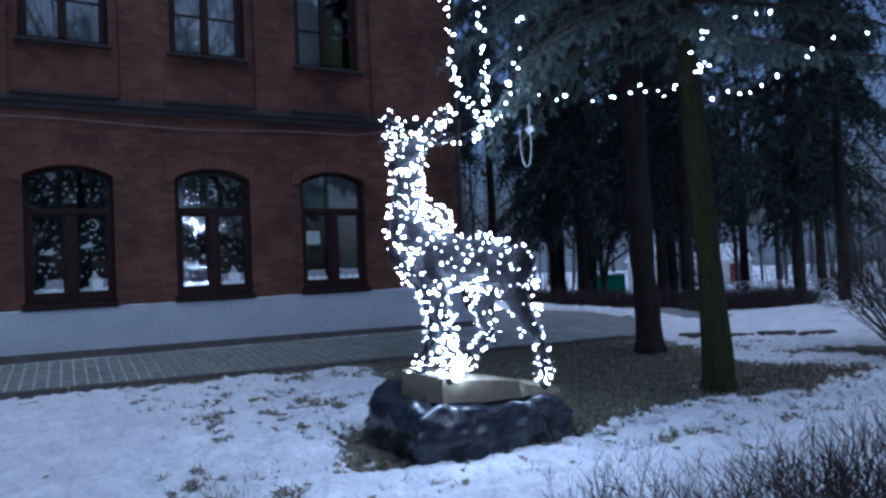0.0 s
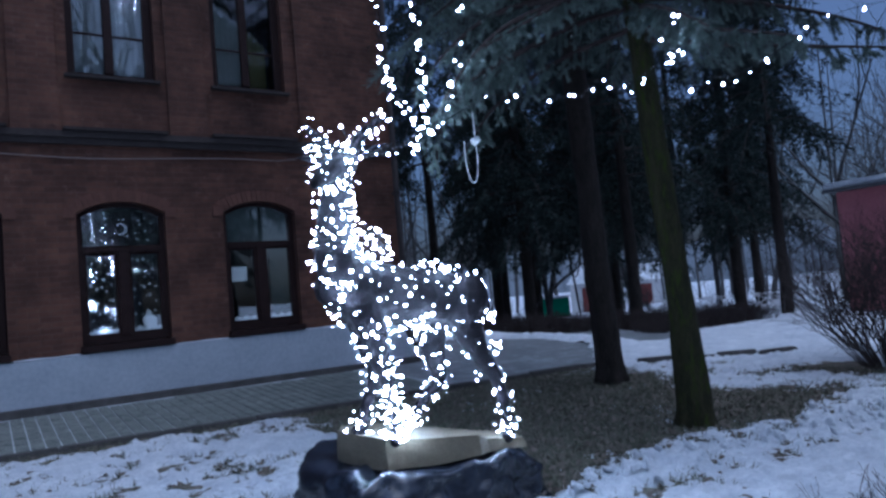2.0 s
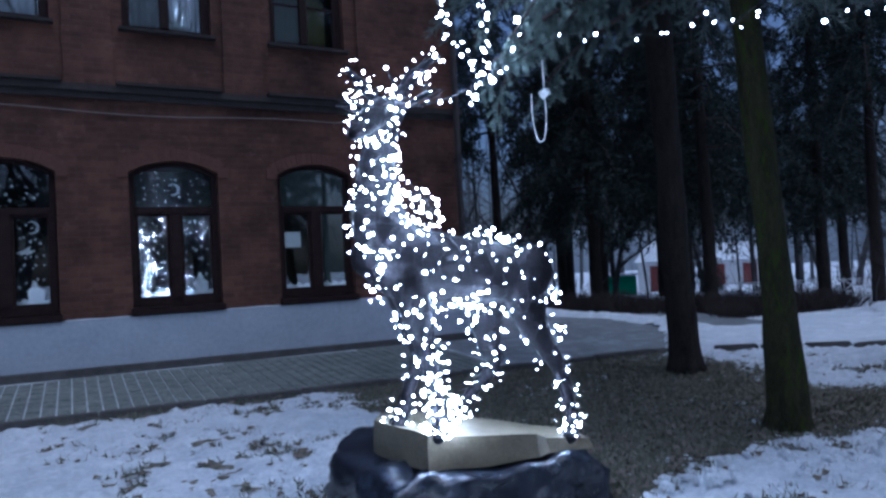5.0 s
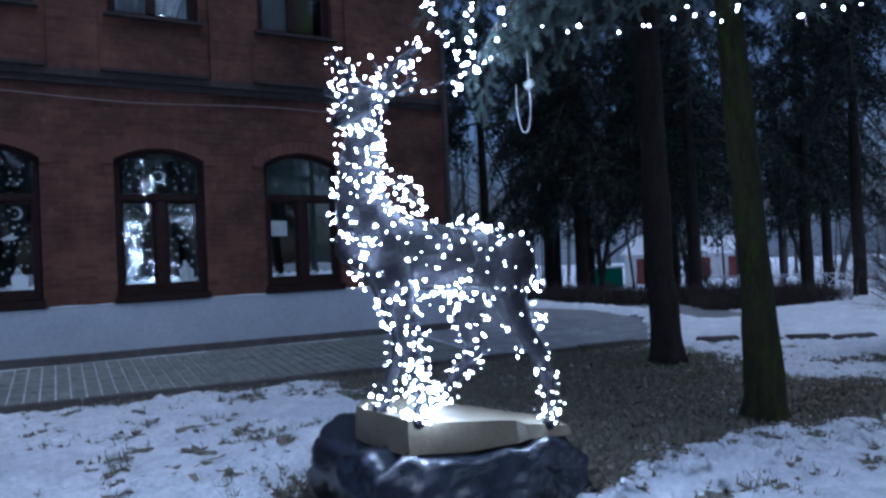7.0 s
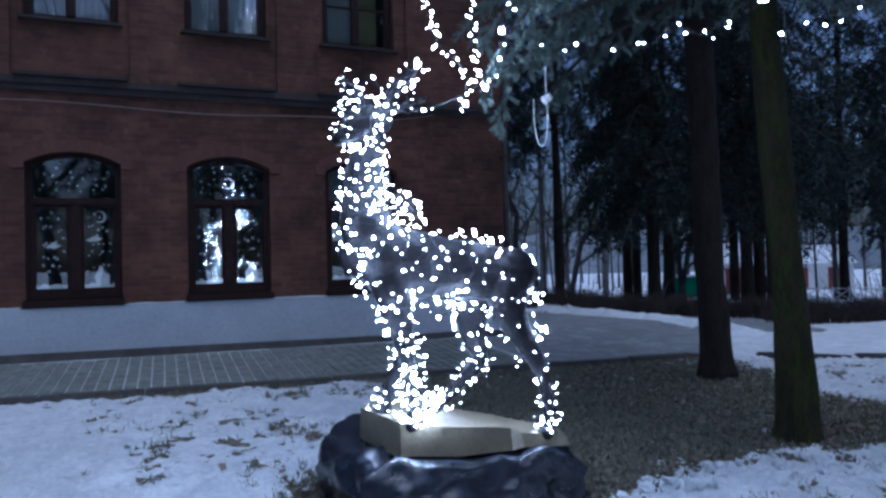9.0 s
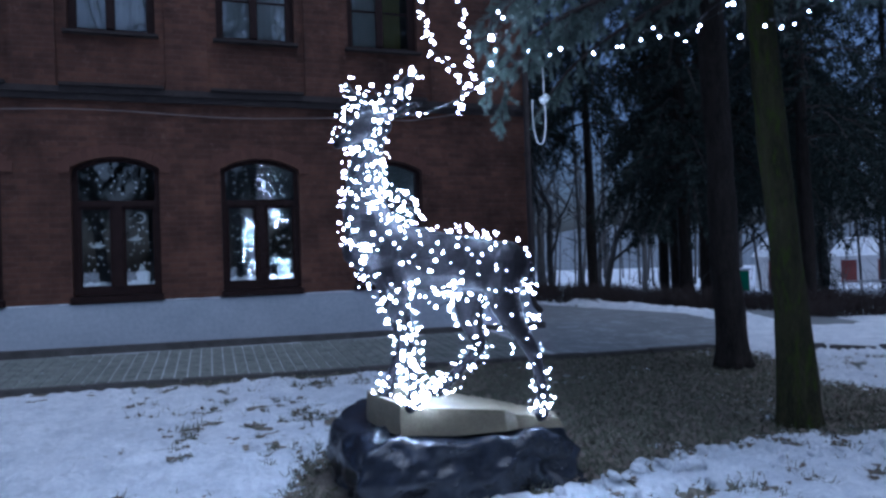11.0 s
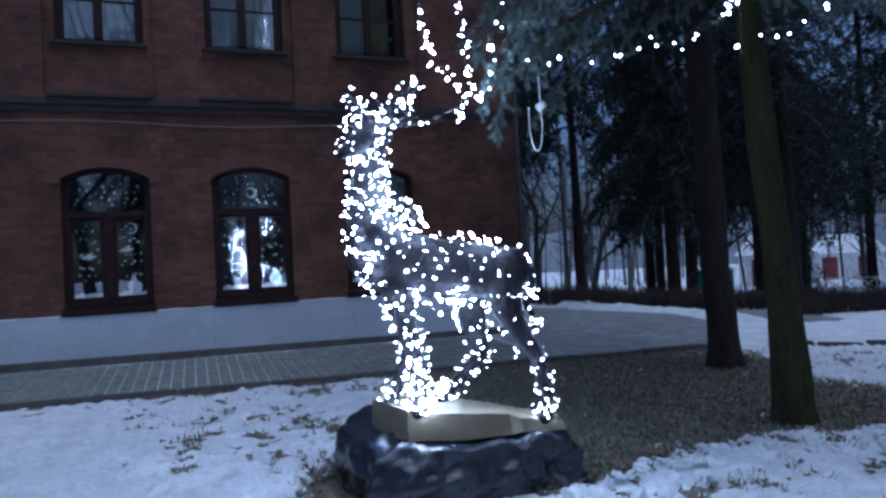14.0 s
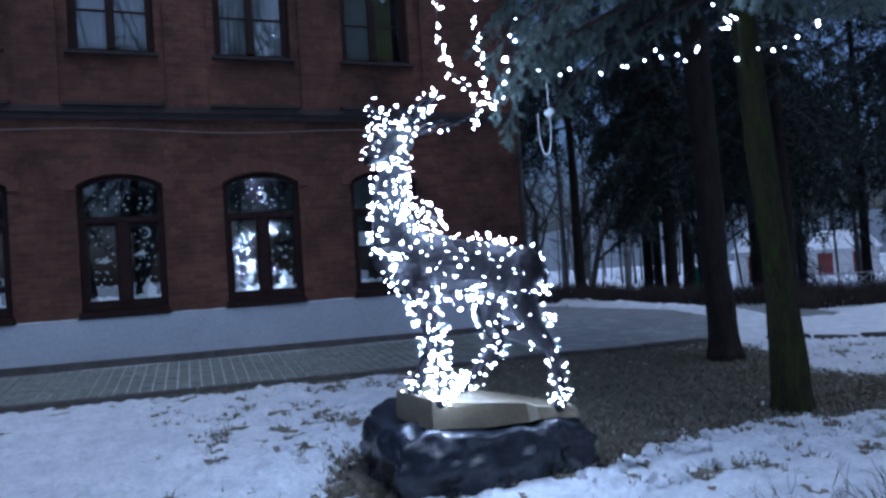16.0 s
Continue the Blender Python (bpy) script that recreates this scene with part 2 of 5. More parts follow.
def tube(bm, path, radii, sides=8, cap=True):
    """A round bar along a path, with a radius (or an (across, up) pair) at each point."""
    path = [Vector(p) for p in path]
    rings = []
    side = None
    for i, p in enumerate(path):
        d = (path[min(i + 1, len(path) - 1)] - path[max(i - 1, 0)]).normalized()
        ref = Vector((0, 1, 0)) if abs(d.y) < 0.9 else Vector((1, 0, 0))
        side = (ref - d * ref.dot(d)).normalized() if side is None else (side - d * side.dot(d)).normalized()
        up = d.cross(side)
        r = radii[i] if isinstance(radii, (list, tuple)) else radii
        ra, rb = r if isinstance(r, (list, tuple)) else (r, r)
        rings.append([bm.verts.new(p + side * ra * math.cos(2 * math.pi * k / sides) + up * rb * math.sin(2 * math.pi * k / sides)) for k in range(sides)])
    for a, b in zip(rings, rings[1:]):
        for k in range(sides):
            bm.faces.new((a[k], a[(k + 1) % sides], b[(k + 1) % sides], b[k]))
    if cap:
        bm.faces.new(rings[0][::-1])
        bm.faces.new(rings[-1])
    return bm


def smooth_path(points, steps=6):
    """A rounded line through points."""
    p = [Vector(q) for q in points]
    p = [2 * p[0] - p[1], *p, 2 * p[-1] - p[-2]]
    out = []
    for i in range(1, len(p) - 2):
        for k in range(steps):
            t = k / steps
            a, b, c, d = p[i - 1:i + 3]
            out.append(0.5 * (2 * b + (c - a) * t + (2 * a - 5 * b + 4 * c - d) * t * t + (3 * b - a - 3 * c + d) * t ** 3))
    return out + [p[-2]]


def smoothstep(a, b, x):
    t = min(1, max(0, (x - a) / (b - a)))
    return t * t * (3 - 2 * t)


# ---- lie of the land ----
WALL_Y, CORNER_X = 11.8, 6.65


def kerb_y(x):
    return 9.32 - 0.055 * x


def land(x, y):
    """Height of the lawn: level round the statue, rising to the house, falling away past it."""
    z = 0.031 * min(4.2, max(0, y - 5)) - 0.012 * min(7, max(-6, x - 1)) * smoothstep(5, 9.2, y)
    z += 0.04 * min(3, max(0, y - 9.2)) * (1 - smoothstep(7, 12, x))
    z -= 0.3 * smoothstep(10, 17, x) * smoothstep(8, 13, y)
    z -= 1.1 * smoothstep(20, 62, math.hypot(x, y)) * smoothstep(6, 14, x)
    return z


def paving_z(x, y):
    return 0.15 - 0.012 * (min(12, max(-7, x)) - 1) + 0.058 * (y - kerb_y(x))


def snow_depth(x, y):
    """How thick the snow lies; below nought the lawn is bare."""
    n = noise.noise((x * 1.1, y * 1.1, 3.0)) * 0.5 + noise.noise((x * 3.1, y * 3.1, 7.0)) * 0.34 + noise.noise((x * 8, y * 8, 1.0)) * 0.42 + noise.noise((x * 19, y * 19, 1.0)) * 0.34
    cover = 1.35
    wide = 2.15 + 0.9 * (1 - smoothstep(5.0, 6.4, y)) + (0.85 * smoothstep(6.2, 7.4, y) if x > 5.35 else 0)
    bare = min(1 - (abs(x - 5.35) / wide) ** 3, (y - 4.72 - 0.05 * (x - 5)) / 0.75, 0.6)
    cover = min(cover, 0.5 - 1.3 * max(-0.35, bare) if bare > -0.35 else 1.35)
    ring = math.hypot((x - 2.8) / (1.08 if x < 2.8 else 1.25), (y - 5.35) / 0.92)
    cover = min(cover, 0.22 + 2.7 * (ring - 0.97)) if y > 4.85 else min(cover, 0.75 + 2.4 * (ring - 0.85))
    cover = min(cover, -0.05 + 1.9 * (kerb_y(x) - y - 0.02)) if x < 9 else cover
    patch = 1 - math.hypot((x - 9.5) / 0.7, (y - 5.7) / 0.9)
    cover = min(cover, 0.5 - 1.5 * max(0, patch))
    return 0.055 * (cover + n * 0.85)


def snow_top(x, y):
    d = snow_depth(x, y)
    lumps = 0.028 * noise.noise((x * 4.3, y * 4.3, 11.0)) + 0.022 * noise.noise((x * 11, y * 11, 5.0)) + 0.012 * noise.noise((x * 24, y * 24, 8.0)) + 0.03 * noise.noise((x * 0.9, y * 0.9, 2.0))
    return land(x, y) + min(0.05, d) + (lumps if d > 0 else 0)


def sheet(name, x0, x1, y0, y1, step, height, mat, skip=None):
    nx, ny = int(round((x1 - x0) / step)), int(round((y1 - y0) / step))
    verts = [(x0 + i * step, y0 + j * step, height(x0 + i * step, y0 + j * step)) for j in range(ny + 1) for i in range(nx + 1)]
    faces = []
    for j in range(ny):
        for i in range(nx):
            if skip and skip(x0 + (i + 0.5) * step, y0 + (j + 0.5) * step):
                continue
            a = j * (nx + 1) + i
            faces.append((a, a + 1, a + nx + 2, a + nx + 1))
    return mesh_part(name, verts, faces, mat, smooth=True)


# ---- ground, snow, paving ----
def paved(x, y):
    edge = kerb_y(x) if x < 8.3 else kerb_y(8.3) - 0.72 * (x - 8.3)
    return y > edge


def clear_paving(x, y):
    wobble = 0.25 * noise.noise((x * 1.3, y * 1.3, 4.0)) + 0.1 * noise.noise((x * 5, y * 5, 9.0))
    return paved(x, y) and x < min(10.05, 8.5 + 0.9 * (y - 9.0)) + wobble


def spread(a, b, fine, reach):
    """Steps that are even between a and b and widen out to reach."""
    mid = list(np.arange(a, b + fine / 2, fine))
    out, step, lo, hi = list(mid), fine, a, b
    while hi < reach:
        step *= 1.35
        lo, hi = lo - step, hi + step
        out = [lo] + out + [hi]
    return out


def grid_sheet(name, xs, ys, height, mat, skip=None):
    verts = [(x, y, height(x, y)) for y in ys for x in xs]
    w = len(xs)
    faces = [(j * w + i, j * w + i + 1, (j + 1) * w + i + 1, (j + 1) * w + i) for j in range(len(ys) - 1) for i in range(w - 1)
             if not (skip and skip((xs[i] + xs[i + 1]) / 2, (ys[j] + ys[j + 1]) / 2))]
    return mesh_part(name, verts, faces, mat, smooth=True)


ground = grid_sheet("ground", spread(-8, 16, 0.3, 900), spread(-4, 18, 0.3, 900), lambda x, y: land(x, y), GRASS)
tagged(ground, "dark dead winter lawn under patchy snow", "ground", kind="structure")


def bank(x, y):
    return 0.17 * math.exp(-((x - 10.45 - 0.15 * noise.noise((0, y * 0.8, 0))) / 0.3) ** 2) * smoothstep(9.6, 10.6, y)


def near_snow(x, y):
    if paved(x, y):
        return land(x, y) + (0.06 + 0.02 * noise.noise((x * 3, y * 3, 2)) + bank(x, y) * (1 + 0.4 * noise.noise((x * 5, y * 5, 6))) + 0.16 * smoothstep(11.5, 15, x) * smoothstep(14, 9, y) if not clear_paving(x, y) else -0.05)
    z = snow_top(x, y)
    return z + 0.16 * smoothstep(11.5, 15, x) * smoothstep(14, 9, y)


FINE = (0.4, 9.0, 3.2, 6.6)
fine_snow = sheet("snow", *FINE, 0.025, near_snow, SNOW, skip=lambda x, y: snow_depth(x, y) < -0.012 or paved(x, y))
tagged(fine_snow, "thin crumbly thawing snow round the statue", "snow", kind="stuff")
snow_near = sheet("snow", -7.0, 14.0, -2.5, 17.0, 0.05, near_snow, SNOW,
                  skip=lambda x, y: (FINE[0] < x < FINE[1] and FINE[2] < y < FINE[3]) or (paved(x, y) and (clear_paving(x, y) or x < 7.5)) or (y < 12 and snow_depth(x, y) < -0.02 and not paved(x, y)))
tagged(snow_near, "patchy trodden old snow lying on the lawn", "snow", kind="stuff")
snow_far = grid_sheet("snow", spread(-7, 14, 1.05, 700), spread(-2.5, 17, 0.975, 700),
                      lambda x, y: land(x, y) + 0.05 + (0.16 * smoothstep(11.5, 15, x) * smoothstep(14, 9, y)) + 0.04 * noise.noise((x * 0.4, y * 0.4, 0)), SNOW,
                      skip=lambda x, y: (-7 < x < 14 and -2.5 < y < 17) or (x < 10 and y > 9))
tagged(snow_far, "wide snow-covered field reaching the woods", "snow", kind="stuff")

asphalt = sheet("road", 5.6, 12.2, 7.0, 24.0, 0.2, lambda x, y: paving_z(min(x, 9), min(y, 12.2)) - 0.03 - 0.02 * max(0, y - 12.2) if paved(x, y + 0.1) else land(x, y) - 0.06,
                mottled("wet_asphalt", (0.1, 0.105, 0.11), (0.19, 0.2, 0.21), 1.4, 0.6, 0.2, spots=(0.26, 0.28, 0.3)))
tagged(asphalt, "grey asphalt yard dusted with snow beside the house", "road", kind="structure")

# ---- brick house ----
house = thing("brick_house", "old two-storey red brick house with arched windows", "building", kind="structure")
FX = WALL_Y
BAYS = (-6.59, -4.56, -2.53, -0.50, 1.53, 3.55)
BAY_W = 1.17
Z_SILL, Z_SPRING, RISE = 1.0, 2.93, 0.17
Z_UP, Z_UP_TOP = 4.9, 6.95


def arc(x0, x1, z, rise, n=10):
    """Points of a flat arch from x0 to x1."""
    half = (x1 - x0) / 2
    r = (half * half + rise * rise) / (2 * rise)
    a = math.asin(half / r)
    return [((x0 + x1) / 2 + r * math.sin(-a + 2 * a * k / n), z + rise - r + r * math.cos(-a + 2 * a * k / n)) for k in range(n + 1)]


def facade():
    bm = bmesh.new()
    left, depth = -9.0, 0.5
    edges = [left]
    for x in BAYS:
        edges += [x, x + BAY_W]
    edges.append(CORNER_X)
    for a, b in zip(edges[::2], edges[1::2]):
        box(bm, a, b, FX, FX + depth, Z_SILL, 9.0)
    for x in BAYS:
        curve = arc(x, x + BAY_W, Z_SPRING, RISE)
        prism(bm, [*curve, (x + BAY_W, Z_UP), (x, Z_UP)], FX, FX + depth)
        box(bm, x, x + BAY_W, FX, FX + depth, Z_UP_TOP, 9.0)
    return part("wall", bm, BRICK, house, "worn dark red brick front wall")


facade()
boxed("side_wall", CORNER_X - 0.5, CORNER_X - 0.003, FX + 0.5, 26, 0.9, 9.0, BRICK_SIDE, house)
boxed("back_wall", -9.0, CORNER_X - 0.5, 25.5, 26, 0.0, 9.0, BRICK, house)
boxed("end_wall", -9.5, -9.0, FX, 26, 0.0, 9.0, BRICK_SIDE, house)
boxed("roof", -9.8, CORNER_X + 0.4, FX - 0.4, 26.4, 9.0, 9.25, ROOF, house)
boxed("upper_floor", -9.0, CORNER_X - 0.5, FX + 0.5, 25.5, 3.6, 4.3, ROOM, house)
boxed("lower_floor", -9.0, CORNER_X - 0.5, FX + 0.5, 25.5, 0.3, 0.55, ROOM, house)
boxed("room_wall", -9.0, CORNER_X - 0.5, FX + 4.5, FX + 4.7, 0.55, 9.0, ROOM, house)

# whitewashed plinth with an uneven sloping top
bm = bmesh.new()
box(bm, -9.0, CORNER_X + 0.06, FX - 0.06, FX + 0.5, -0.1, 0.985, 0.012)
part("plinth", bm, PLINTH, house, "blue-grey painted plaster plinth")
boxed("side_plinth", CORNER_X - 0.4, CORNER_X + 0.06, FX + 0.5, 26, -0.3, 0.98, PLINTH, house)
bm = bmesh.new()
box(bm, -9.0, CORNER_X + 0.16, FX - 0.2, FX - 0.05, -0.1, 0.55, 0.01)
for v in bm.verts:
    v.co.z = min(v.co.z, 0.33 - 0.012 * (v.co.x - 1) + 0.045)
part("plinth_foot", bm, KERB, house, "dark wet concrete footing")

for a, b in zip((-9.0, *[x + BAY_W + 0.05 for x in BAYS]), (*[x - 0.05 for x in BAYS], CORNER_X + 0.05)):
    bm = bmesh.new()
    n = max(6, int((b - a) / 0.08))
    ridge = [(a + (b - a) * k / n, 0.986 + 0.018 + 0.012 * noise.noise((a + k * 0.31, 2, 0))) for k in range(n + 1)]
    prism(bm, [(a, 0.986), (b, 0.986)] + ridge[::-1], FX - 0.055, FX - 0.002)
    part("ledge_snow", bm, SNOW, house, "thin line of snow on the plinth")

# string course, pilasters, panels
bm = bmesh.new()
box(bm, -9.0, CORNER_X + 0.1, FX - 0.1, FX + 0.1, 3.99, 4.08)
box(bm, -9.0, CORNER_X + 0.06, FX - 0.06, FX + 0.1, 3.9, 3.987)
part("string_course", bm, LEDGE, house, "dark weathered string course")
for x in BAYS:
    bm = bmesh.new()
    box(bm, x - 0.1, x + BAY_W + 0.1, FX - 0.15, FX - 0.002, 4.083, 4.13, 0.008)
    part("ledge_cap", bm, LEDGE, house, "dark metal ledge capping")
for a, b in zip((-9.0, *[x + BAY_W for x in BAYS]), (*BAYS, CORNER_X)):
    wide = 0.14 if b - a < 1.2 else 0.2
    boxed("pilaster", a + wide, b - wide if b < 6 else b, FX - 0.06, FX - 0.002, 4.083, 9.0, BRICK, house)

# brick arches over the lower windows
for x in BAYS:
    cx = x + BAY_W / 2
    inner, outer = arc(x - 0.02, x + BAY_W + 0.02, Z_SPRING, RISE, 17), arc(x - 0.1, x + BAY_W + 0.1, Z_SPRING + 0.15, RISE + 0.02, 17)
    for k in range(17):
        bm = bmesh.new()
        g = 0.035
        lerp = lambda p, q, t: (p[0] + (q[0] - p[0]) * t, p[1] + (q[1] - p[1]) * t)
        prism(bm, [lerp(inner[k], inner[k + 1], g), lerp(inner[k], inner[k + 1], 1 - g), lerp(outer[k], outer[k + 1], 1 - g), lerp(outer[k], outer[k + 1], g)],
              FX - 0.014 - 0.006 * ((k * 7) % 3) / 3, FX + 0.1)
        part("brick", bm, VOUSSOIR, house)
    for side in (x - 0.15, x + BAY_W + 0.0):
        boxed("impost_brick", side, side + 0.15, FX - 0.027, FX - 0.002, Z_SPRING - 0.06, Z_SPRING + 0.09, VOUSSOIR, house)


def star(bm, x, z, r, y, points=6):
    ring = []
    for k in range(points * 2):
        a, rr = math.pi * k / points, r if k % 2 == 0 else r * 0.45
        ring.append((x + rr * math.sin(a), z + rr * math.cos(a)))
    prism(bm, ring, y, y + 0.002)


def moon(bm, x, z, r, y):
    ring = [(x + r * math.cos(a), z + r * math.sin(a)) for a in np.linspace(-2.2, 2.2, 14)]
    ring += [(x - 0.12 * r + 0.68 * r * math.cos(a), z + 0.8 * r * math.sin(a)) for a in np.linspace(2.2, -2.2, 14)]
    prism(bm, ring[:14] + ring[15:-1], y, y + 0.002)


def text_part(name, words, x, z, y, size, parent):
    cu = bpy.data.curves.new(name, "FONT")
    cu.body, cu.size, cu.extrude, cu.align_x, cu.offset = words, size, 0.002, "CENTER", 0.006
    cu.materials.append(PAPER)
    ob = new(name, cu)
    ob.matrix_world = pose(x, y, z, 90, 0, 0)
    me = bpy.data.meshes.new_from_object(ob)
    bpy.data.objects.remove(ob)
    made = new(name, me)
    made.matrix_world = pose(x, y, z, 90, 0, 0)
    made.parent = parent
    made["label"] = "white paper characters on the glass"
    return made


def lower_window(i, x):
    """Dark-framed arched window with two lower sashes, a top light and a sill."""
    x0, x1 = x + 0.004, x + BAY_W - 0.004
    cx = (x0 + x1) / 2
    w = tagged(new("window_%d" % (i + 1)), "dark brown arched wooden window with white paper cut-outs on its panes" if i != 5 else "dark brown arched wooden window with grey blind and notice", "window", "windows of the house", "structure")
    yf, yb = FX + 0.1, FX + 0.19
    outer = arc(x0, x1, Z_SPRING - 0.004, RISE)
    inner = arc(x0 + 0.07, x1 - 0.07, Z_SPRING - 0.03, RISE - 0.03)
    bm = bmesh.new()
    for k in range(10):
        prism(bm, [inner[k], inner[k + 1], outer[k + 1], outer[k]], yf, yb)
    box(bm, x0, x0 + 0.07, yf, yb, 1.1, Z_SPRING - 0.02)
    box(bm, x1 - 0.07, x1, yf, yb, 1.1, Z_SPRING - 0.02)
    box(bm, x0 + 0.07, x1 - 0.07, yf, yb, 1.1, 1.2)
    part("frame", bm, FRAME, w)
    boxed("transom", x0 + 0.07, x1 - 0.07, yf - 0.02, yb, 2.38, 2.47, FRAME, w, bevel=0.008)
    boxed("mullion", cx - 0.07, cx + 0.07, yf - 0.02, yb, 1.2, 2.38, FRAME, w, bevel=0.008)
    for a, b in ((x0 + 0.07, cx - 0.07), (cx + 0.07, x1 - 0.07)):
        bm = bmesh.new()
        box(bm, a, a + 0.035, yf + 0.012, yb - 0.01, 1.2, 2.38)
        box(bm, b - 0.035, b, yf + 0.012, yb - 0.01, 1.2, 2.38)
        box(bm, a + 0.035, b - 0.035, yf + 0.012, yb - 0.01, 1.2, 1.235)
        box(bm, a + 0.035, b - 0.035, yf + 0.012, yb - 0.01, 2.345, 2.38)
        part("sash", bm, FRAME, w)
        pane = boxed("pane", a + 0.03, b - 0.03, yf + 0.04, yf + 0.044, 1.23, 2.35, GLASS, w, "old wavy window glass")
        pane.visible_shadow = False
    bm = bmesh.new()
    prism(bm, [(x0 + 0.06, 2.47), (x1 - 0.06, 2.47)] + inner[::-1], yf + 0.04, yf + 0.044)
    pane = part("pane", bm, GLASS, w, "old wavy window glass")
    pane.visible_shadow = False
    boxed("sill", x0 - 0.03, x1 + 0.03, FX - 0.09, yf, 0.992, 1.09, FRAME, w, "dark brown metal sill", bevel=0.012)
    yg = yf + 0.05
    rnd = random.Random(40 + i)
    if i == 5:
        boxed("blind", x0 + 0.07, x1 - 0.07, yb + 0.05, yb + 0.07, 2.44, 3.08, GREY_BLIND, w, "lowered grey-green blind")
        boxed("notice", x0 + 0.12, x0 + 0.36, yg, yg + 0.003, 1.85, 2.08, PAPER, w, "white paper notice")
        boxed("curtain", cx + 0.2, x1 - 0.07, yb + 0.1, yb + 0.12, 1.2, 2.4, GREY_BLIND, w)
    else:
        bm = bmesh.new()
        for zone, count in (((x0 + 0.13, x1 - 0.13, 2.53, 2.95), 26), ((x0 + 0.14, cx - 0.12, 1.4, 2.3), 24), ((cx + 0.12, x1 - 0.14, 1.4, 2.3), 24)):
            cells = int(math.sqrt(count)) + 1
            for k in range(count):
                u, v = (k % cells + rnd.random() * 0.7 + 0.15) / cells, (k // cells + rnd.random() * 0.7 + 0.15) / (count / cells)
                star(bm, zone[0] + u * (zone[1] - zone[0]), zone[2] + min(1, v) * (zone[3] - zone[2]), rnd.uniform(0.014, 0.028), yg)
        part("paper_stars", bm, PAPER, w, "white paper snowflakes")["kind"] = "stuff"
        if i != 2:
            bm = bmesh.new()
            moon(bm, cx + (0.3 if i == 3 else 0.0), 2.22 if i == 3 else 2.72, 0.085, yg)
            part("paper_moon", bm, PAPER, w, "white paper crescent moon")
    for a, b in ((x0 + 0.1, cx - 0.1), (cx + 0.1, x1 - 0.1)):
        top = [(a + (b - a) * k / 10, 1.29 + 0.018 * math.sin(k * 1.7 + i) + 0.01 * math.sin(k * 4.1)) for k in range(11)]
        bm = bmesh.new()
        prism(bm, [(a, 1.232), (b, 1.232)] + top[::-1], yg, yg + 0.002)
        part("paper_drift", bm, PAPER, w, "white paper snowdrift")
    if i in (2, 3, 4):
        hx = x1 - 0.26
        bm = bmesh.new()
        prism(bm, [(hx - 0.08, 1.28), (hx + 0.09, 1.28), (hx + 0.1, 1.4), (hx + 0.03, 1.45), (hx + 0.01, 1.52), (hx - 0.03, 1.54), (hx - 0.05, 1.46), (hx - 0.1, 1.4)], yg + 0.003, yg + 0.005)
        part("paper_hut", bm, PAPER, w, "white paper snowy hut")
    if i == 3:
        for ax, az, s in ((x0 + 0.3, 1.83, 1), (cx + 0.22, 1.92, 1)):
            bm = bmesh.new()
            prism(bm, [(ax - 0.11 * s, az - 0.03), (ax + 0.03, az - 0.05), (ax + 0.12, az + 0.0), (ax + 0.05, az + 0.01), (ax + 0.06, az + 0.06), (ax - 0.01, az + 0.02)], yg, yg + 0.002)
            part("paper_bird", bm, PAPER, w, "white paper bird")
    if i == 2:
        text_part("paper_year", "2021", cx + 0.05, 2.62, yg, 0.24, w)
        text_part("paper_number", "11", cx + 0.3, 1.93, yg, 0.38, w)
        for ax, az in ((cx + 0.14, 1.68), (cx + 0.45, 1.6), (cx + 0.25, 1.36), (cx - 0.25, 1.95)):
            bm = bmesh.new()
            prism(bm, [(ax - 0.05, az + 0.05), (ax - 0.05, az + 0.03), (ax - 0.01, az + 0.03), (ax - 0.02, az - 0.06), (ax + 0.04, az - 0.06), (ax + 0.02, az - 0.03), (ax + 0.01, az + 0.03), (ax + 0.05, az + 0.05)], yg, yg + 0.002)
            part("paper_figure", bm, PAPER, w)
    return w


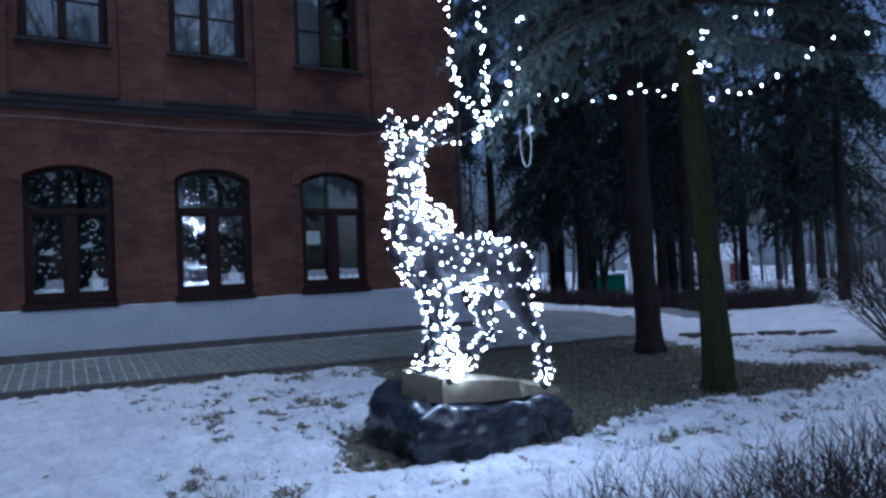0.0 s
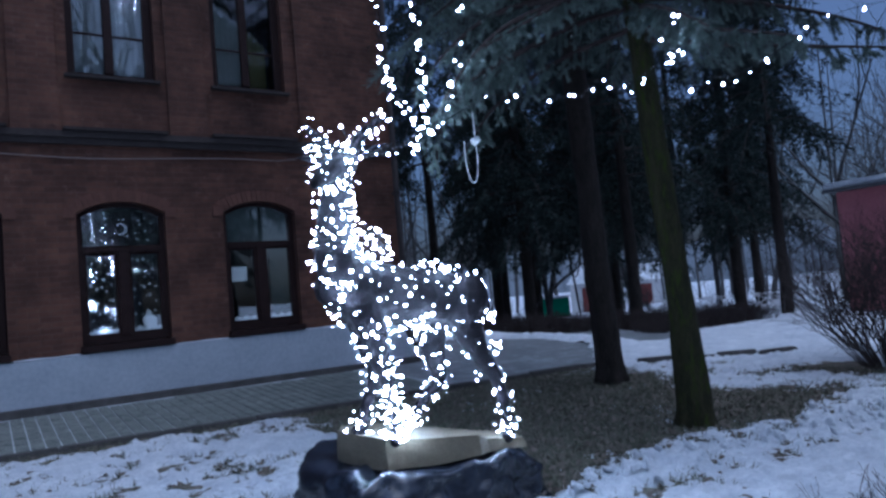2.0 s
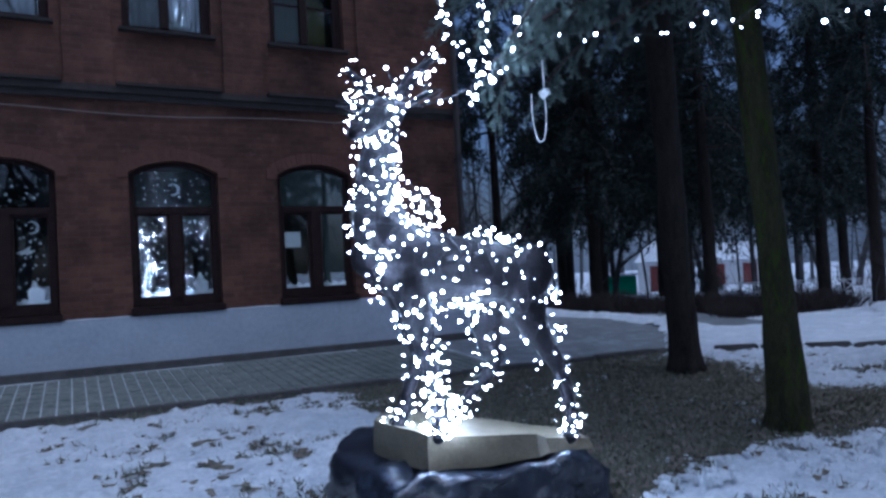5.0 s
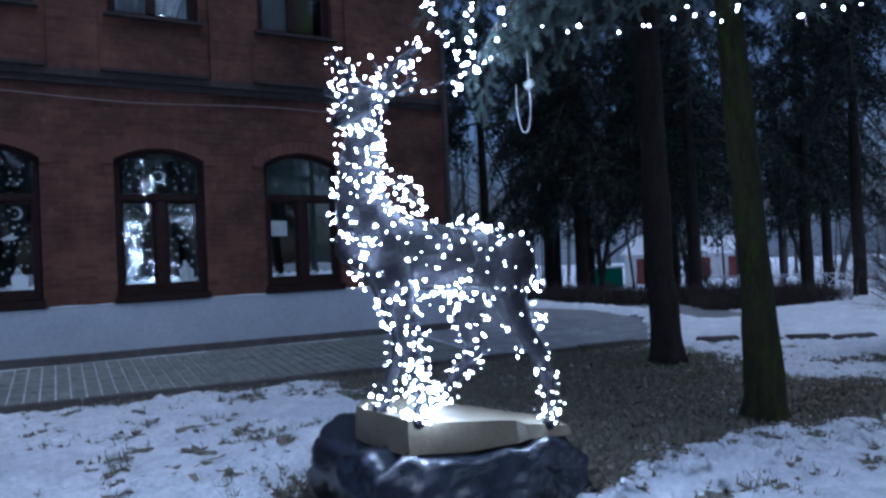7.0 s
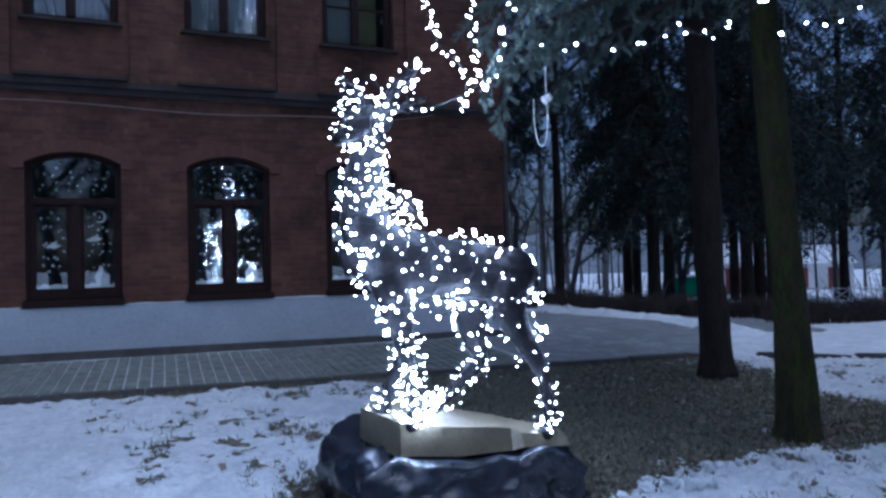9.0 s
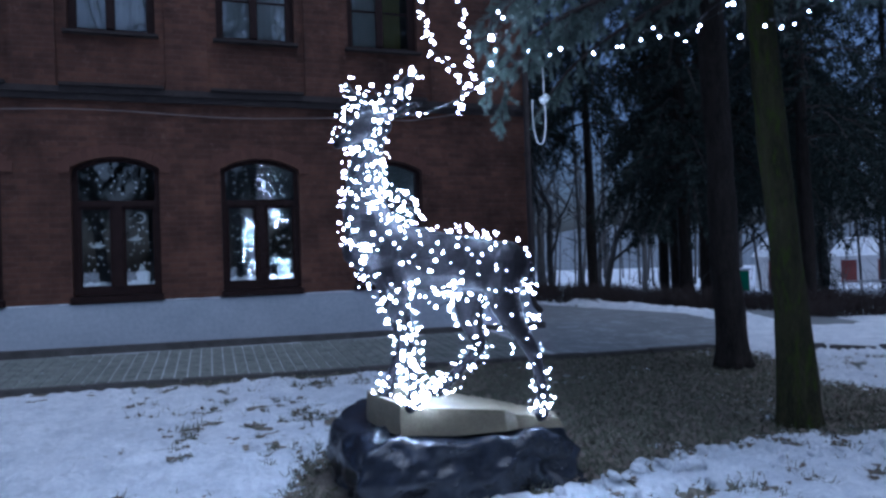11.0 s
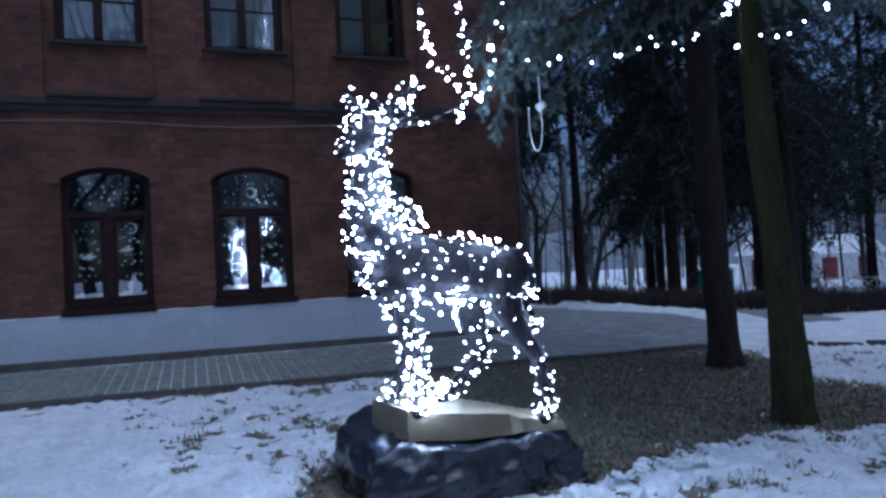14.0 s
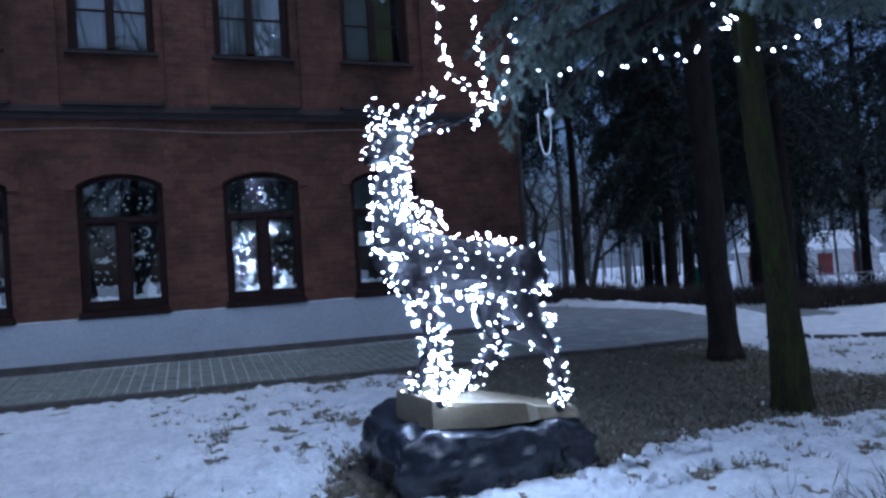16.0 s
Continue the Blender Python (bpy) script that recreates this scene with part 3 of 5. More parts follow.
def upper_window(i, x):
    x0, x1 = x + 0.04, x + BAY_W - 0.05
    cx = (x0 + x1) / 2 - 0.02
    w = tagged(new("window_%d" % (i + 7)), "tall dark brown upper window with pale curtains" if i != 5 else "tall dark upper window with a yellow and a pale curtain", "window", "windows of the house", "structure")
    yf, yb = FX + 0.12, FX + 0.2
    bm = bmesh.new()
    for a, b in ((x + 0.003, x0 + 0.07), (x1 - 0.07, x + BAY_W - 0.003)):
        box(bm, a, b, yf, yb, Z_UP, Z_UP_TOP)
    box(bm, x0 + 0.07, x1 - 0.07, yf, yb, Z_UP, Z_UP + 0.09)
    box(bm, x0 + 0.07, x1 - 0.07, yf, yb, Z_UP_TOP - 0.09, Z_UP_TOP)
    part("frame", bm, FRAME, w)
    boxed("mullion", cx - 0.06, cx + 0.06, yf - 0.02, yb, Z_UP + 0.09, Z_UP_TOP - 0.09, FRAME, w, bevel=0.008)
    for a, b in ((x0 + 0.07, cx - 0.06), (cx + 0.06, x1 - 0.07)):
        pane = boxed("pane", a, b, yf + 0.04, yf + 0.044, Z_UP + 0.09, Z_UP_TOP - 0.09, GLASS, w, "old wavy window glass")
        pane.visible_shadow = False
        boxed("glazing_bar", a, b, yf + 0.02, yf + 0.037, Z_UP + 0.66, Z_UP + 0.69, FRAME, w)
    boxed("sill", x - 0.05, x + BAY_W + 0.05, FX - 0.1, yf, Z_UP - 0.045, Z_UP + 0.0, LEDGE, w, "dark metal sill", bevel=0.008)
    for k, (a, b) in enumerate(((x0 + 0.05, cx), (cx, x1 - 0.05 if i != 5 else x1 - 0.18))):
        bm = bmesh.new()
        n = 24
        ring = [(a + (b - a) * j / n, yb + 0.03 + 0.007 * math.sin(j * 1.5 + i)) for j in range(n + 1)]
        low = [bm.verts.new((px, py, Z_UP)) for px, py in ring]
        top = [bm.verts.new((px, py, Z_UP_TOP)) for px, py in ring]
        for j in range(n):
            bm.faces.new((low[j], low[j + 1], top[j + 1], top[j]))
        bmesh.ops.solidify(bm, geom=bm.faces[:], thickness=0.006)
        part("curtain", bm, WARM_CURTAIN if i == 5 and k else CURTAIN, w, "yellow curtain" if i == 5 and k else "pale hanging curtain", True)
    return w


for i, x in enumerate(BAYS):
    lower_window(i, x)
    upper_window(i, x)

# downpipe at the corner
pipe = tagged(new("downpipe"), "dark metal rain downpipe at the house corner", "pipe")
bm = bmesh.new()
tube(bm, [(6.6, FX - 0.16, 8.9), (6.6, FX - 0.16, 0.75), (6.62, FX - 0.19, 0.62), (6.68, FX - 0.3, 0.5)], 0.05, 12)
part("pipe", bm, LEDGE, pipe, smooth=True)
for z in (1.4, 3.2, 5.2, 7.2):
    bm = bmesh.new()
    tube(bm, [(6.6, FX - 0.16, z), (6.6, FX - 0.16, z + 0.05)], 0.06, 12)
    box(bm, 6.585, 6.615, FX - 0.11, FX - 0.002, z + 0.01, z + 0.04)
    part("clamp", bm, LEDGE, pipe)

# cable slung along the front
cable = tagged(new("facade_cable"), "thin grey cable slung along the brick wall", "cable")
bm = bmesh.new()
pts = [(x, FX - 0.03, 3.74 + 0.03 * math.cos(x * 1.55 + 0.4)) for x in np.arange(-8.5, 4.7, 0.25)]
pts += [(5.2, FX - 0.05, 3.86), (5.8, FX - 0.05, 4.02)]
tube(bm, pts, 0.007, 5)
part("wire", bm, GREY_WIRE, cable)

# ---- deer statue, slab and rock ----
foot = [Vector(p) for p in ((2.15, 4.8, 0), (2.5, 4.76, 0), (2.85, 4.74, 0), (3.25, 4.77, 0), (3.53, 4.8, 0), (3.56, 5.05, 0), (3.48, 5.4, 0), (3.15, 5.8, 0), (2.55, 5.9, 0), (2.14, 5.62, 0), (2.1, 5.2, 0))]
ring = smooth_path(foot + foot[:1], 11)[:-1]
mid = Vector((2.88, 5.36, 0))
bm = bmesh.new()
rows = []
for j in range(25):
    f = j / 24
    up = min(1, f / 0.62)
    inward = 0.0 if f < 0.62 else (f - 0.62) / 0.38
    row = []
    for p in ring:
        q = Vector((p.x, p.y, 0))
        side = (q - mid)
        lean = 1.0 - 0.05 * up ** 3 - 0.02 * up
        top_z = 0.45 - 0.055 * (p.x - 2.3) - 0.06 * max(0.0, 1 - (p.y - 4.74) / 0.2) - 0.5 * max(0.0, p.x - 3.38) - 0.35 * max(0.0, 2.28 - p.x) + 0.015 * noise.noise(q * 3)
        c = mid + side * (lean * (1 - 0.97 * inward))
        z = -0.06 + (top_z + 0.06) * (up ** 0.9) + 0.02 * math.sin(math.pi * inward)
        k = Vector((c.x * 2.2, c.y * 2.2, z * 3.2))
        cell = noise.voronoi(k * 1.15)[0][0]
        crag = 0.16 * (cell - 0.42) + 0.05 * noise.noise(k * 2.6) + 0.035 * noise.noise(k * 6) + 0.02 * noise.noise(k * 11)
        push = crag * (1 - inward) * (0.5 + 0.5 * math.sin(math.pi * min(1, up * 0.8 + 0.15)))
        c = c + side.normalized() * push
        z += (0.045 * noise.noise(k * 1.5) + 0.02 * noise.noise(k * 5)) * up
        row.append(bm.verts.new((c.x, c.y, z)))
    rows.append(row)
for a, b in zip(rows, rows[1:]):
    for k in range(len(ring)):
        bm.faces.new((a[k], a[(k + 1) % len(ring)], b[(k + 1) % len(ring)], b[k]))
bm.faces.new(rows[-1])
rock = part("rock_pedestal", bm, ROCK, smooth=True)
tagged(rock, "glossy black painted rock pedestal standing in the snow", "rock")

bm = bmesh.new()
outline = ((2.31, 5.36), (2.40, 4.87), (2.72, 4.83), (3.05, 4.82), (3.14, 4.86), (3.43, 4.85), (3.5, 5.1), (3.2, 5.46), (2.75, 5.62), (2.45, 5.6))
top = [bm.verts.new((x, y, 0.60 - 0.135 * (x - 2.3) - (0.035 if x > 3.1 else 0))) for x, y in outline]
low = [bm.verts.new((x + (x - 2.85) * 0.03, y + (y - 5.2) * 0.03, 0.405 - 0.045 * (x - 2.3))) for x, y in outline]
bm.faces.new(top)
bm.faces.new(low[::-1])
for k in range(len(outline)):
    j = (k + 1) % len(outline)
    bm.faces.new((top[j], top[k], low[k], low[j]))
bmesh.ops.recalc_face_normals(bm, faces=bm.faces[:])
bmesh.ops.triangulate(bm, faces=bm.faces[:])
bmesh.ops.subdivide_edges(bm, edges=bm.edges[:], cuts=5, use_grid_fill=True)
for v in bm.verts:
    v.co += Vector((noise.noise(v.co * 5), noise.noise(v.co * 5 + Vector((5, 0, 0))), 0.6 * noise.noise(v.co * 4 + Vector((0, 5, 0))))) * 0.016
slab = part("stone_slab", bm, SLAB, smooth=False)
tagged(slab, "rough ochre stone slab lying on the black rock", "slab")

# each limb: points with half-width and half-height
BODY_PARTS = {
    "torso": (((2.24, 5.12, 1.52), 0.12), ((2.34, 5.1, 1.49), 0.185), ((2.5, 5.08, 1.47), 0.21), ((2.75, 5.07, 1.43), 0.19), ((3.0, 5.05, 1.4), 0.18), ((3.18, 5.04, 1.36), 0.17), ((3.29, 5.04, 1.32), 0.1)),
    "neck": (((2.42, 5.09, 1.5), 0.19), ((2.3, 5.09, 1.66), 0.165), ((2.27, 5.08, 1.85), 0.125), ((2.28, 5.07, 2.05), 0.095), ((2.32, 5.06, 2.2), 0.085)),
    "head": (((2.40, 5.1, 2.3), 0.07), ((2.31, 5.04, 2.29), 0.092), ((2.22, 4.98, 2.24), 0.075), ((2.14, 4.93, 2.18), 0.05), ((2.08, 4.89, 2.14), 0.035)),
    "ear": (((2.42, 4.98, 2.32), 0.025), ((2.5, 4.91, 2.37), 0.045), ((2.57, 4.85, 2.40), 0.012)),
    "other_ear": (((2.3, 5.16, 2.32), 0.025), ((2.22, 5.24, 2.36), 0.045), ((2.15, 5.3, 2.38), 0.012)),
    "antler": (((2.38, 5.02, 2.36), 0.028), ((2.45, 4.94, 2.47), 0.036), ((2.55, 4.83, 2.57), 0.012)),
    "other_antler": (((2.32, 5.1, 2.36), 0.028), ((2.27, 5.2, 2.48), 0.036), ((2.21, 5.31, 2.61), 0.012)),
    "fore_leg": (((2.38, 4.99, 1.4), 0.12), ((2.42, 4.96, 1.2), 0.085), ((2.46, 4.93, 0.95), 0.048), ((2.49, 4.91, 0.75), 0.036), ((2.49, 4.9, 0.62), 0.04), ((2.46, 4.88, 0.57), 0.045)),
    "far_fore_leg": (((2.42, 5.16, 1.4), 0.12), ((2.47, 5.18, 1.2), 0.08), ((2.53, 5.2, 0.95), 0.046), ((2.45, 5.21, 0.74), 0.036), ((2.42, 5.21, 0.64), 0.038), ((2.38, 5.2, 0.585), 0.045)),
    "hind_leg": (((3.16, 4.98, 1.4), 0.16), ((3.12, 4.95, 1.2), 0.115), ((3.2, 4.93, 1.0), 0.07), ((3.31, 4.91, 0.8), 0.045), ((3.34, 4.89, 0.6), 0.035), ((3.35, 4.88, 0.47), 0.037), ((3.31, 4.87, 0.43), 0.045)),
    "far_hind_leg": (((3.1, 5.12, 1.4), 0.15), ((2.97, 5.15, 1.18), 0.11), ((3.0, 5.2, 1.0), 0.075), ((3.06, 5.25, 0.84), 0.048), ((2.93, 5.25, 0.72), 0.038), ((2.8, 5.25, 0.6), 0.036), ((2.74, 5.25, 0.565), 0.045)),
    "tail": (((3.28, 5.04, 1.42), 0.05), ((3.35, 5.04, 1.37), 0.045), ((3.37, 5.04, 1.28), 0.02)),
}


def limb_line(name, steps=6):
    pts = smooth_path([p for p, r in BODY_PARTS[name]], steps)
    rad = np.interp(np.linspace(0, len(BODY_PARTS[name]) - 1, len(pts)), range(len(BODY_PARTS[name])), [r for p, r in BODY_PARTS[name]])
    return pts, [float(r) for r in rad]


bm = bmesh.new()
for name in BODY_PARTS:
    pts, rad = limb_line(name, 3)
    flat = 0.45 if "ear" in name and "fore" not in name else 1.0
    tube(bm, pts, [(r * (0.92 if name == "torso" else 1) * flat, r) if name == "torso" else (r, r * flat) for r in rad], 12)
    for p, r in ((pts[0], rad[0]), (pts[-1], rad[-1])):
        bmesh.ops.create_uvsphere(bm, u_segments=10, v_segments=6, radius=r * 0.98, matrix=Matrix.Translation(p))
deer = part("deer_statue", bm, BRONZE, smooth=True)
tagged(deer, "dark brown statue of a standing deer wrapped in white lights", "statue")
mod = deer.modifiers.new("join", "REMESH")
mod.mode, mod.voxel_size, mod.use_smooth_shade = "VOXEL", 0.014, True
mod = deer.modifiers.new("soften", "SMOOTH")
mod.factor, mod.iterations = 0.5, 4

# bulbs and wires wound round the statue
bm = bmesh.new()
bmesh.ops.create_icosphere(bm, subdivisions=1, radius=0.004)
bulb_mesh = bpy.data.meshes.new("bulb")
bm.to_mesh(bulb_mesh)
bm.free()
bulb_mesh.materials.append(BULB)
bulb_mesh.polygons.foreach_set("use_smooth", [True] * len(bulb_mesh.polygons))


def bulb(parent, at, size=1.0):
    ob = new("bulb", bulb_mesh)
    ob.parent = parent
    ob.location = at
    ob.scale = (size, size, size)
    return ob


def garland(label, limbs, seed):
    """One string of lights: per limb a wire wound round it, its turns, its bulbs, and where along the limb it runs."""
    rnd = random.Random(seed)
    g = tagged(new("light_garland"), label, "string lights", "light garlands on the deer")
    for name, turns, count, a, b in limbs:
        wire = bmesh.new()
        pts, rad = limb_line(name, 8)
        n = max(24, int(turns * 14))
        line = []
        for k in range(n + 1):
            s = (a + (b - a) * k / n) * (len(pts) - 1)
            i = min(int(s), len(pts) - 2)
            p = pts[i].lerp(pts[i + 1], s - i)
            r = rad[i] + (rad[i + 1] - rad[i]) * (s - i)
            d = (pts[i + 1] - pts[i]).normalized()
            ref = Vector((0, 1, 0)) if abs(d.y) < 0.8 else Vector((0, 0, 1))
            u = (ref - d * ref.dot(d)).normalized()
            w = d.cross(u)
            ang = 2 * math.pi * turns * k / n + 0.5 * math.sin(k * 0.37)
            out = u * math.cos(ang) + w * math.sin(ang)
            line.append((p + d * 0.03 * math.sin(k * 1.9 + seed) + out * (r + 0.006), out))
        tube(wire, [q for q, o in line], 0.0028, 4)
        part("wire", wire, WIRE, g)
        for c in range(count):
            s = (c + rnd.random() * 0.9) / count * n
            i = min(int(s), n - 1)
            q = line[i][0].lerp(line[i + 1][0], s - i)
            jitter = Vector((rnd.gauss(0, 1), rnd.gauss(0, 1), rnd.gauss(0, 1))) * (0.013 if "leg" in name else 0.02)
            bulb(g, q + line[i][1] * rnd.uniform(0.012, 0.035) + jitter, rnd.choice((0.5, 0.6, 0.7, 0.8, 0.9, 1.0, 1.2, 1.5, 2.2)))
    return g


garland("white string lights wound round the deer's neck and head", (("neck", 10, 175, 0.1, 1.0), ("head", 5, 52, 0.0, 0.95), ("ear", 2, 9, 0, 1), ("other_ear", 2, 9, 0, 1), ("antler", 4, 27, 0, 1), ("other_antler", 4, 27, 0, 1)), 1)
garland("white string lights wound round the deer's body", (("torso", 15, 330, 0.0, 1.0),), 2)
garland("white string lights wound densely round the deer's forelegs", (("fore_leg", 13, 150, 0.1, 1.0), ("far_fore_leg", 8, 55, 0.1, 1.0)), 3)
garland("white string lights wound round the deer's hind legs", (("hind_leg", 8, 74, 0.1, 1.0), ("far_hind_leg", 9, 85, 0.1, 1.0), ("tail", 2, 8, 0, 1)), 4)


def bunch(label, spots, seed):
    """Bulbs gathered in thick knots: centre, spread and number."""
    rnd = random.Random(seed)
    g = tagged(new("light_garland"), label, "string lights", "light garlands on the deer")
    for centre, size, count in spots:
        wire = bmesh.new()
        last = Vector(centre)
        line = [last]
        for _ in range(count):
            p = Vector(centre) + Vector((rnd.gauss(0, size), rnd.gauss(0, size * 0.5), rnd.gauss(0, size)))
            line.append(p)
            bulb(g, p, rnd.choice((0.9, 1.1, 1.4, 1.8, 2.4)))
        tube(wire, line, 0.003, 3, False)
        part("wire", wire, WIRE, g)
    return g


bunch("thick knots of white string lights on the deer", (
    ((2.5, 4.84, 0.66), 0.045, 14), ((2.62, 4.95, 0.64), 0.045, 8), ((2.93, 5.16, 1.19), 0.055, 38), ((2.99, 5.13, 1.07), 0.04, 14), ((3.04, 5.2, 0.93), 0.03, 8), ((2.72, 5.2, 0.66), 0.03, 7), ((2.43, 4.92, 1.82), 0.05, 22), ((2.52, 4.95, 1.74), 0.06, 14), ((2.3, 4.93, 1.8), 0.04, 20),
    ((2.2, 4.98, 1.61), 0.04, 22), ((2.4, 4.88, 1.22), 0.045, 14), ((2.44, 4.88, 1.02), 0.035, 14), ((2.47, 4.87, 0.82), 0.03, 14), ((3.24, 4.99, 1.47), 0.03, 18), ((3.31, 4.92, 1.22), 0.025, 8), ((3.32, 4.9, 1.05), 0.028, 9), ((2.26, 4.97, 2.05), 0.05, 10), ((2.54, 4.83, 2.54), 0.02, 5), ((2.3, 4.95, 2.29), 0.06, 14), ((2.37, 4.97, 2.38), 0.045, 9), ((2.25, 5.2, 2.45), 0.04, 6), ((2.47, 4.9, 2.44), 0.035, 7), ((2.75, 4.92, 1.22), 0.07, 14), ((2.8, 4.9, 1.6), 0.06, 8)), 7)

# ---- trees ----
def branch_sprays(rng, limb, reach, needle, width, per_twig, twig_gap, droop, spread_angle=0.9):
    """Quads for the needles of side twigs that grow all along a limb, and the twigs' own lines."""
    limb = [np.array(p) for p in limb]
    seg = [np.linalg.norm(b - a) for a, b in zip(limb, limb[1:])]
    total = sum(seg)
    quads, twigs = [], []
    n = max(4, int(total / twig_gap))
    for k in range(n):
        s = (k + rng.random()) / n
        if s < 0.12:
            continue
        d = s * total
        i = 0
        while i < len(seg) - 1 and d > seg[i]:
            d -= seg[i]
            i += 1
        base = limb[i] + (limb[i + 1] - limb[i]) * (d / seg[i])
        ax = (limb[i + 1] - limb[i]) / seg[i]
        side = np.cross(ax, (0, 0, 1))
        side /= np.linalg.norm(side) + 1e-6
        sign = 1 if k % 2 else -1
        way = ax * 0.55 + rng.normal(size=3) * 0.3 + side * sign * spread_angle * rng.uniform(0.5, 1.1) + np.array((0, 0, -droop * rng.uniform(0.3, 1.2)))
        way /= np.linalg.norm(way)
        length = reach * (1.05 - 0.75 * abs(s - 0.45)) * rng.uniform(0.5, 1.1)
        tip = base + way * length + np.array((0, 0, -droop * 0.25 * length))
        twigs.append((base, tip))
        m = max(5, int(per_twig * length / reach))
        t = rng.random(m)
        c = base + np.outer(t, tip - base)
        u = rng.normal(size=(m, 3))
        u -= np.outer(u @ way, way)
        u /= np.linalg.norm(u, axis=1)[:, None] + 1e-6
        nd = way * 0.75 + u * 0.7 + np.array((0, 0, 0.1))
        nd /= np.linalg.norm(nd, axis=1)[:, None]
        w = np.cross(nd, rng.normal(size=(m, 3)))
        w *= (width / 2) / (np.linalg.norm(w, axis=1)[:, None] + 1e-6)
        ln = needle * rng.uniform(0.7, 1.25, size=(m, 1))
        e = c + nd * ln
        quads.append(np.stack([c - w, c + w, e + w * 0.35, e - w * 0.35], axis=1))
    return np.concatenate(quads), twigs


def twig_mesh(bm, lines, r):
    for a, b in lines:
        tube(bm, [a, (np.array(a) + np.array(b)) / 2, b], [r, r * 0.7, r * 0.3], 3, False)


def trunk_mesh(path, radii, seed, sides=24, flare=0.4, lumps=0.02):
    """A tapered, slightly uneven trunk with a flared root."""
    bm = bmesh.new()
    pts = smooth_path(path, 5)
    rad = np.interp(np.linspace(0, len(path) - 1, len(pts)), range(len(path)), radii)
    tube(bm, pts, [float(r) for r in rad], sides)
    z0 = path[0][2]
    for v in bm.verts:
        ax = Vector((path[0][0], path[0][1], v.co.z))
        p = Vector((v.co.x * 5 + seed, v.co.y * 5, v.co.z * 1.6))
        h = max(0.0, 1 - (v.co.z - z0 - 0.05) / 0.45)
        out = v.co - ax
        out.z = 0
        a = math.atan2(out.y, out.x)
        v.co += out.normalized() * (lumps * noise.noise(p * 2) + lumps * 1.3 * noise.noise(p * 0.7)) if out.length > 0 else Vector()
        if h > 0:
            v.co += out * flare * h * h * (0.6 + 0.4 * math.sin(a * 5 + seed))
    return bm


def near_spruce(label, path, radii, bark, limbs, seed, needle_mat, per_twig=230, needle=0.03, width=0.006, reach=0.22, gap=0.07, canopy=(4.7, 10.3, 2.7)):
    t = tagged(new("spruce_tree"), label, "tree", "spruces by the statue")
    part("trunk", trunk_mesh(path, radii, seed), bark, t, smooth=True)
    rng = np.random.default_rng(seed)
    all_quads = []
    for limb in limbs:
        line = smooth_path(limb, 5)
        bm = bmesh.new()
        r0 = 0.03
        tube(bm, line, [r0 * (1 - 0.8 * k / (len(line) - 1)) for k in range(len(line))], 6)
        q, tw = branch_sprays(rng, line, reach, needle, width, per_twig, gap, 0.75)
        all_quads.append(q)
        for a, b in tw[::2]:
            if rng.random() < 0.8:
                q2, tw2 = branch_sprays(rng, [a, (a + b) / 2 + np.array((0, 0, -0.01)), b], reach * 0.55, needle, width, per_twig * 0.6, gap * 0.85, 0.6)
                all_quads.append(q2)
        twig_mesh(bm, tw, 0.004)
        part("limb", bm, TWIG, t)
    z0, z1, wide = canopy
    boughs = bmesh.new()
    z = z0
    while z < z1:
        at = next(i for i in range(len(path) - 1) if path[i + 1][2] > z)
        f = (z - path[at][2]) / (path[at + 1][2] - path[at][2])
        cx, cy = path[at][0] + f * (path[at + 1][0] - path[at][0]), path[at][1] + f * (path[at + 1][1] - path[at][1])
        for k in range(6):
            a = rng.uniform(0, 2 * math.pi)
            r = wide * (1 - 0.8 * (z - z0) / (z1 - z0)) * rng.uniform(0.7, 1.1)
            line = smooth_path([(cx, cy, z), (cx + 0.5 * r * math.cos(a), cy + 0.5 * r * math.sin(a), z - 0.04 * r), (cx + r * math.cos(a), cy + r * math.sin(a), z - 0.3 * r)], 4)
            tube(boughs, line, [0.028 * (1 - 0.85 * j / (len(line) - 1)) for j in range(len(line))], 4, False)
            q, tw = branch_sprays(rng, line, 0.55, 0.09, 0.014, 60, 0.075, 0.6)
            all_quads.append(q)
            twig_mesh(boughs, tw[::2], 0.005)
        z += rng.uniform(0.16, 0.3)
    part("bough", boughs, TWIG, t)
    quad_part("crown", np.concatenate(all_quads), needle_mat, t, "sprays of spruce needles")["kind"] = "stuff"
    return t


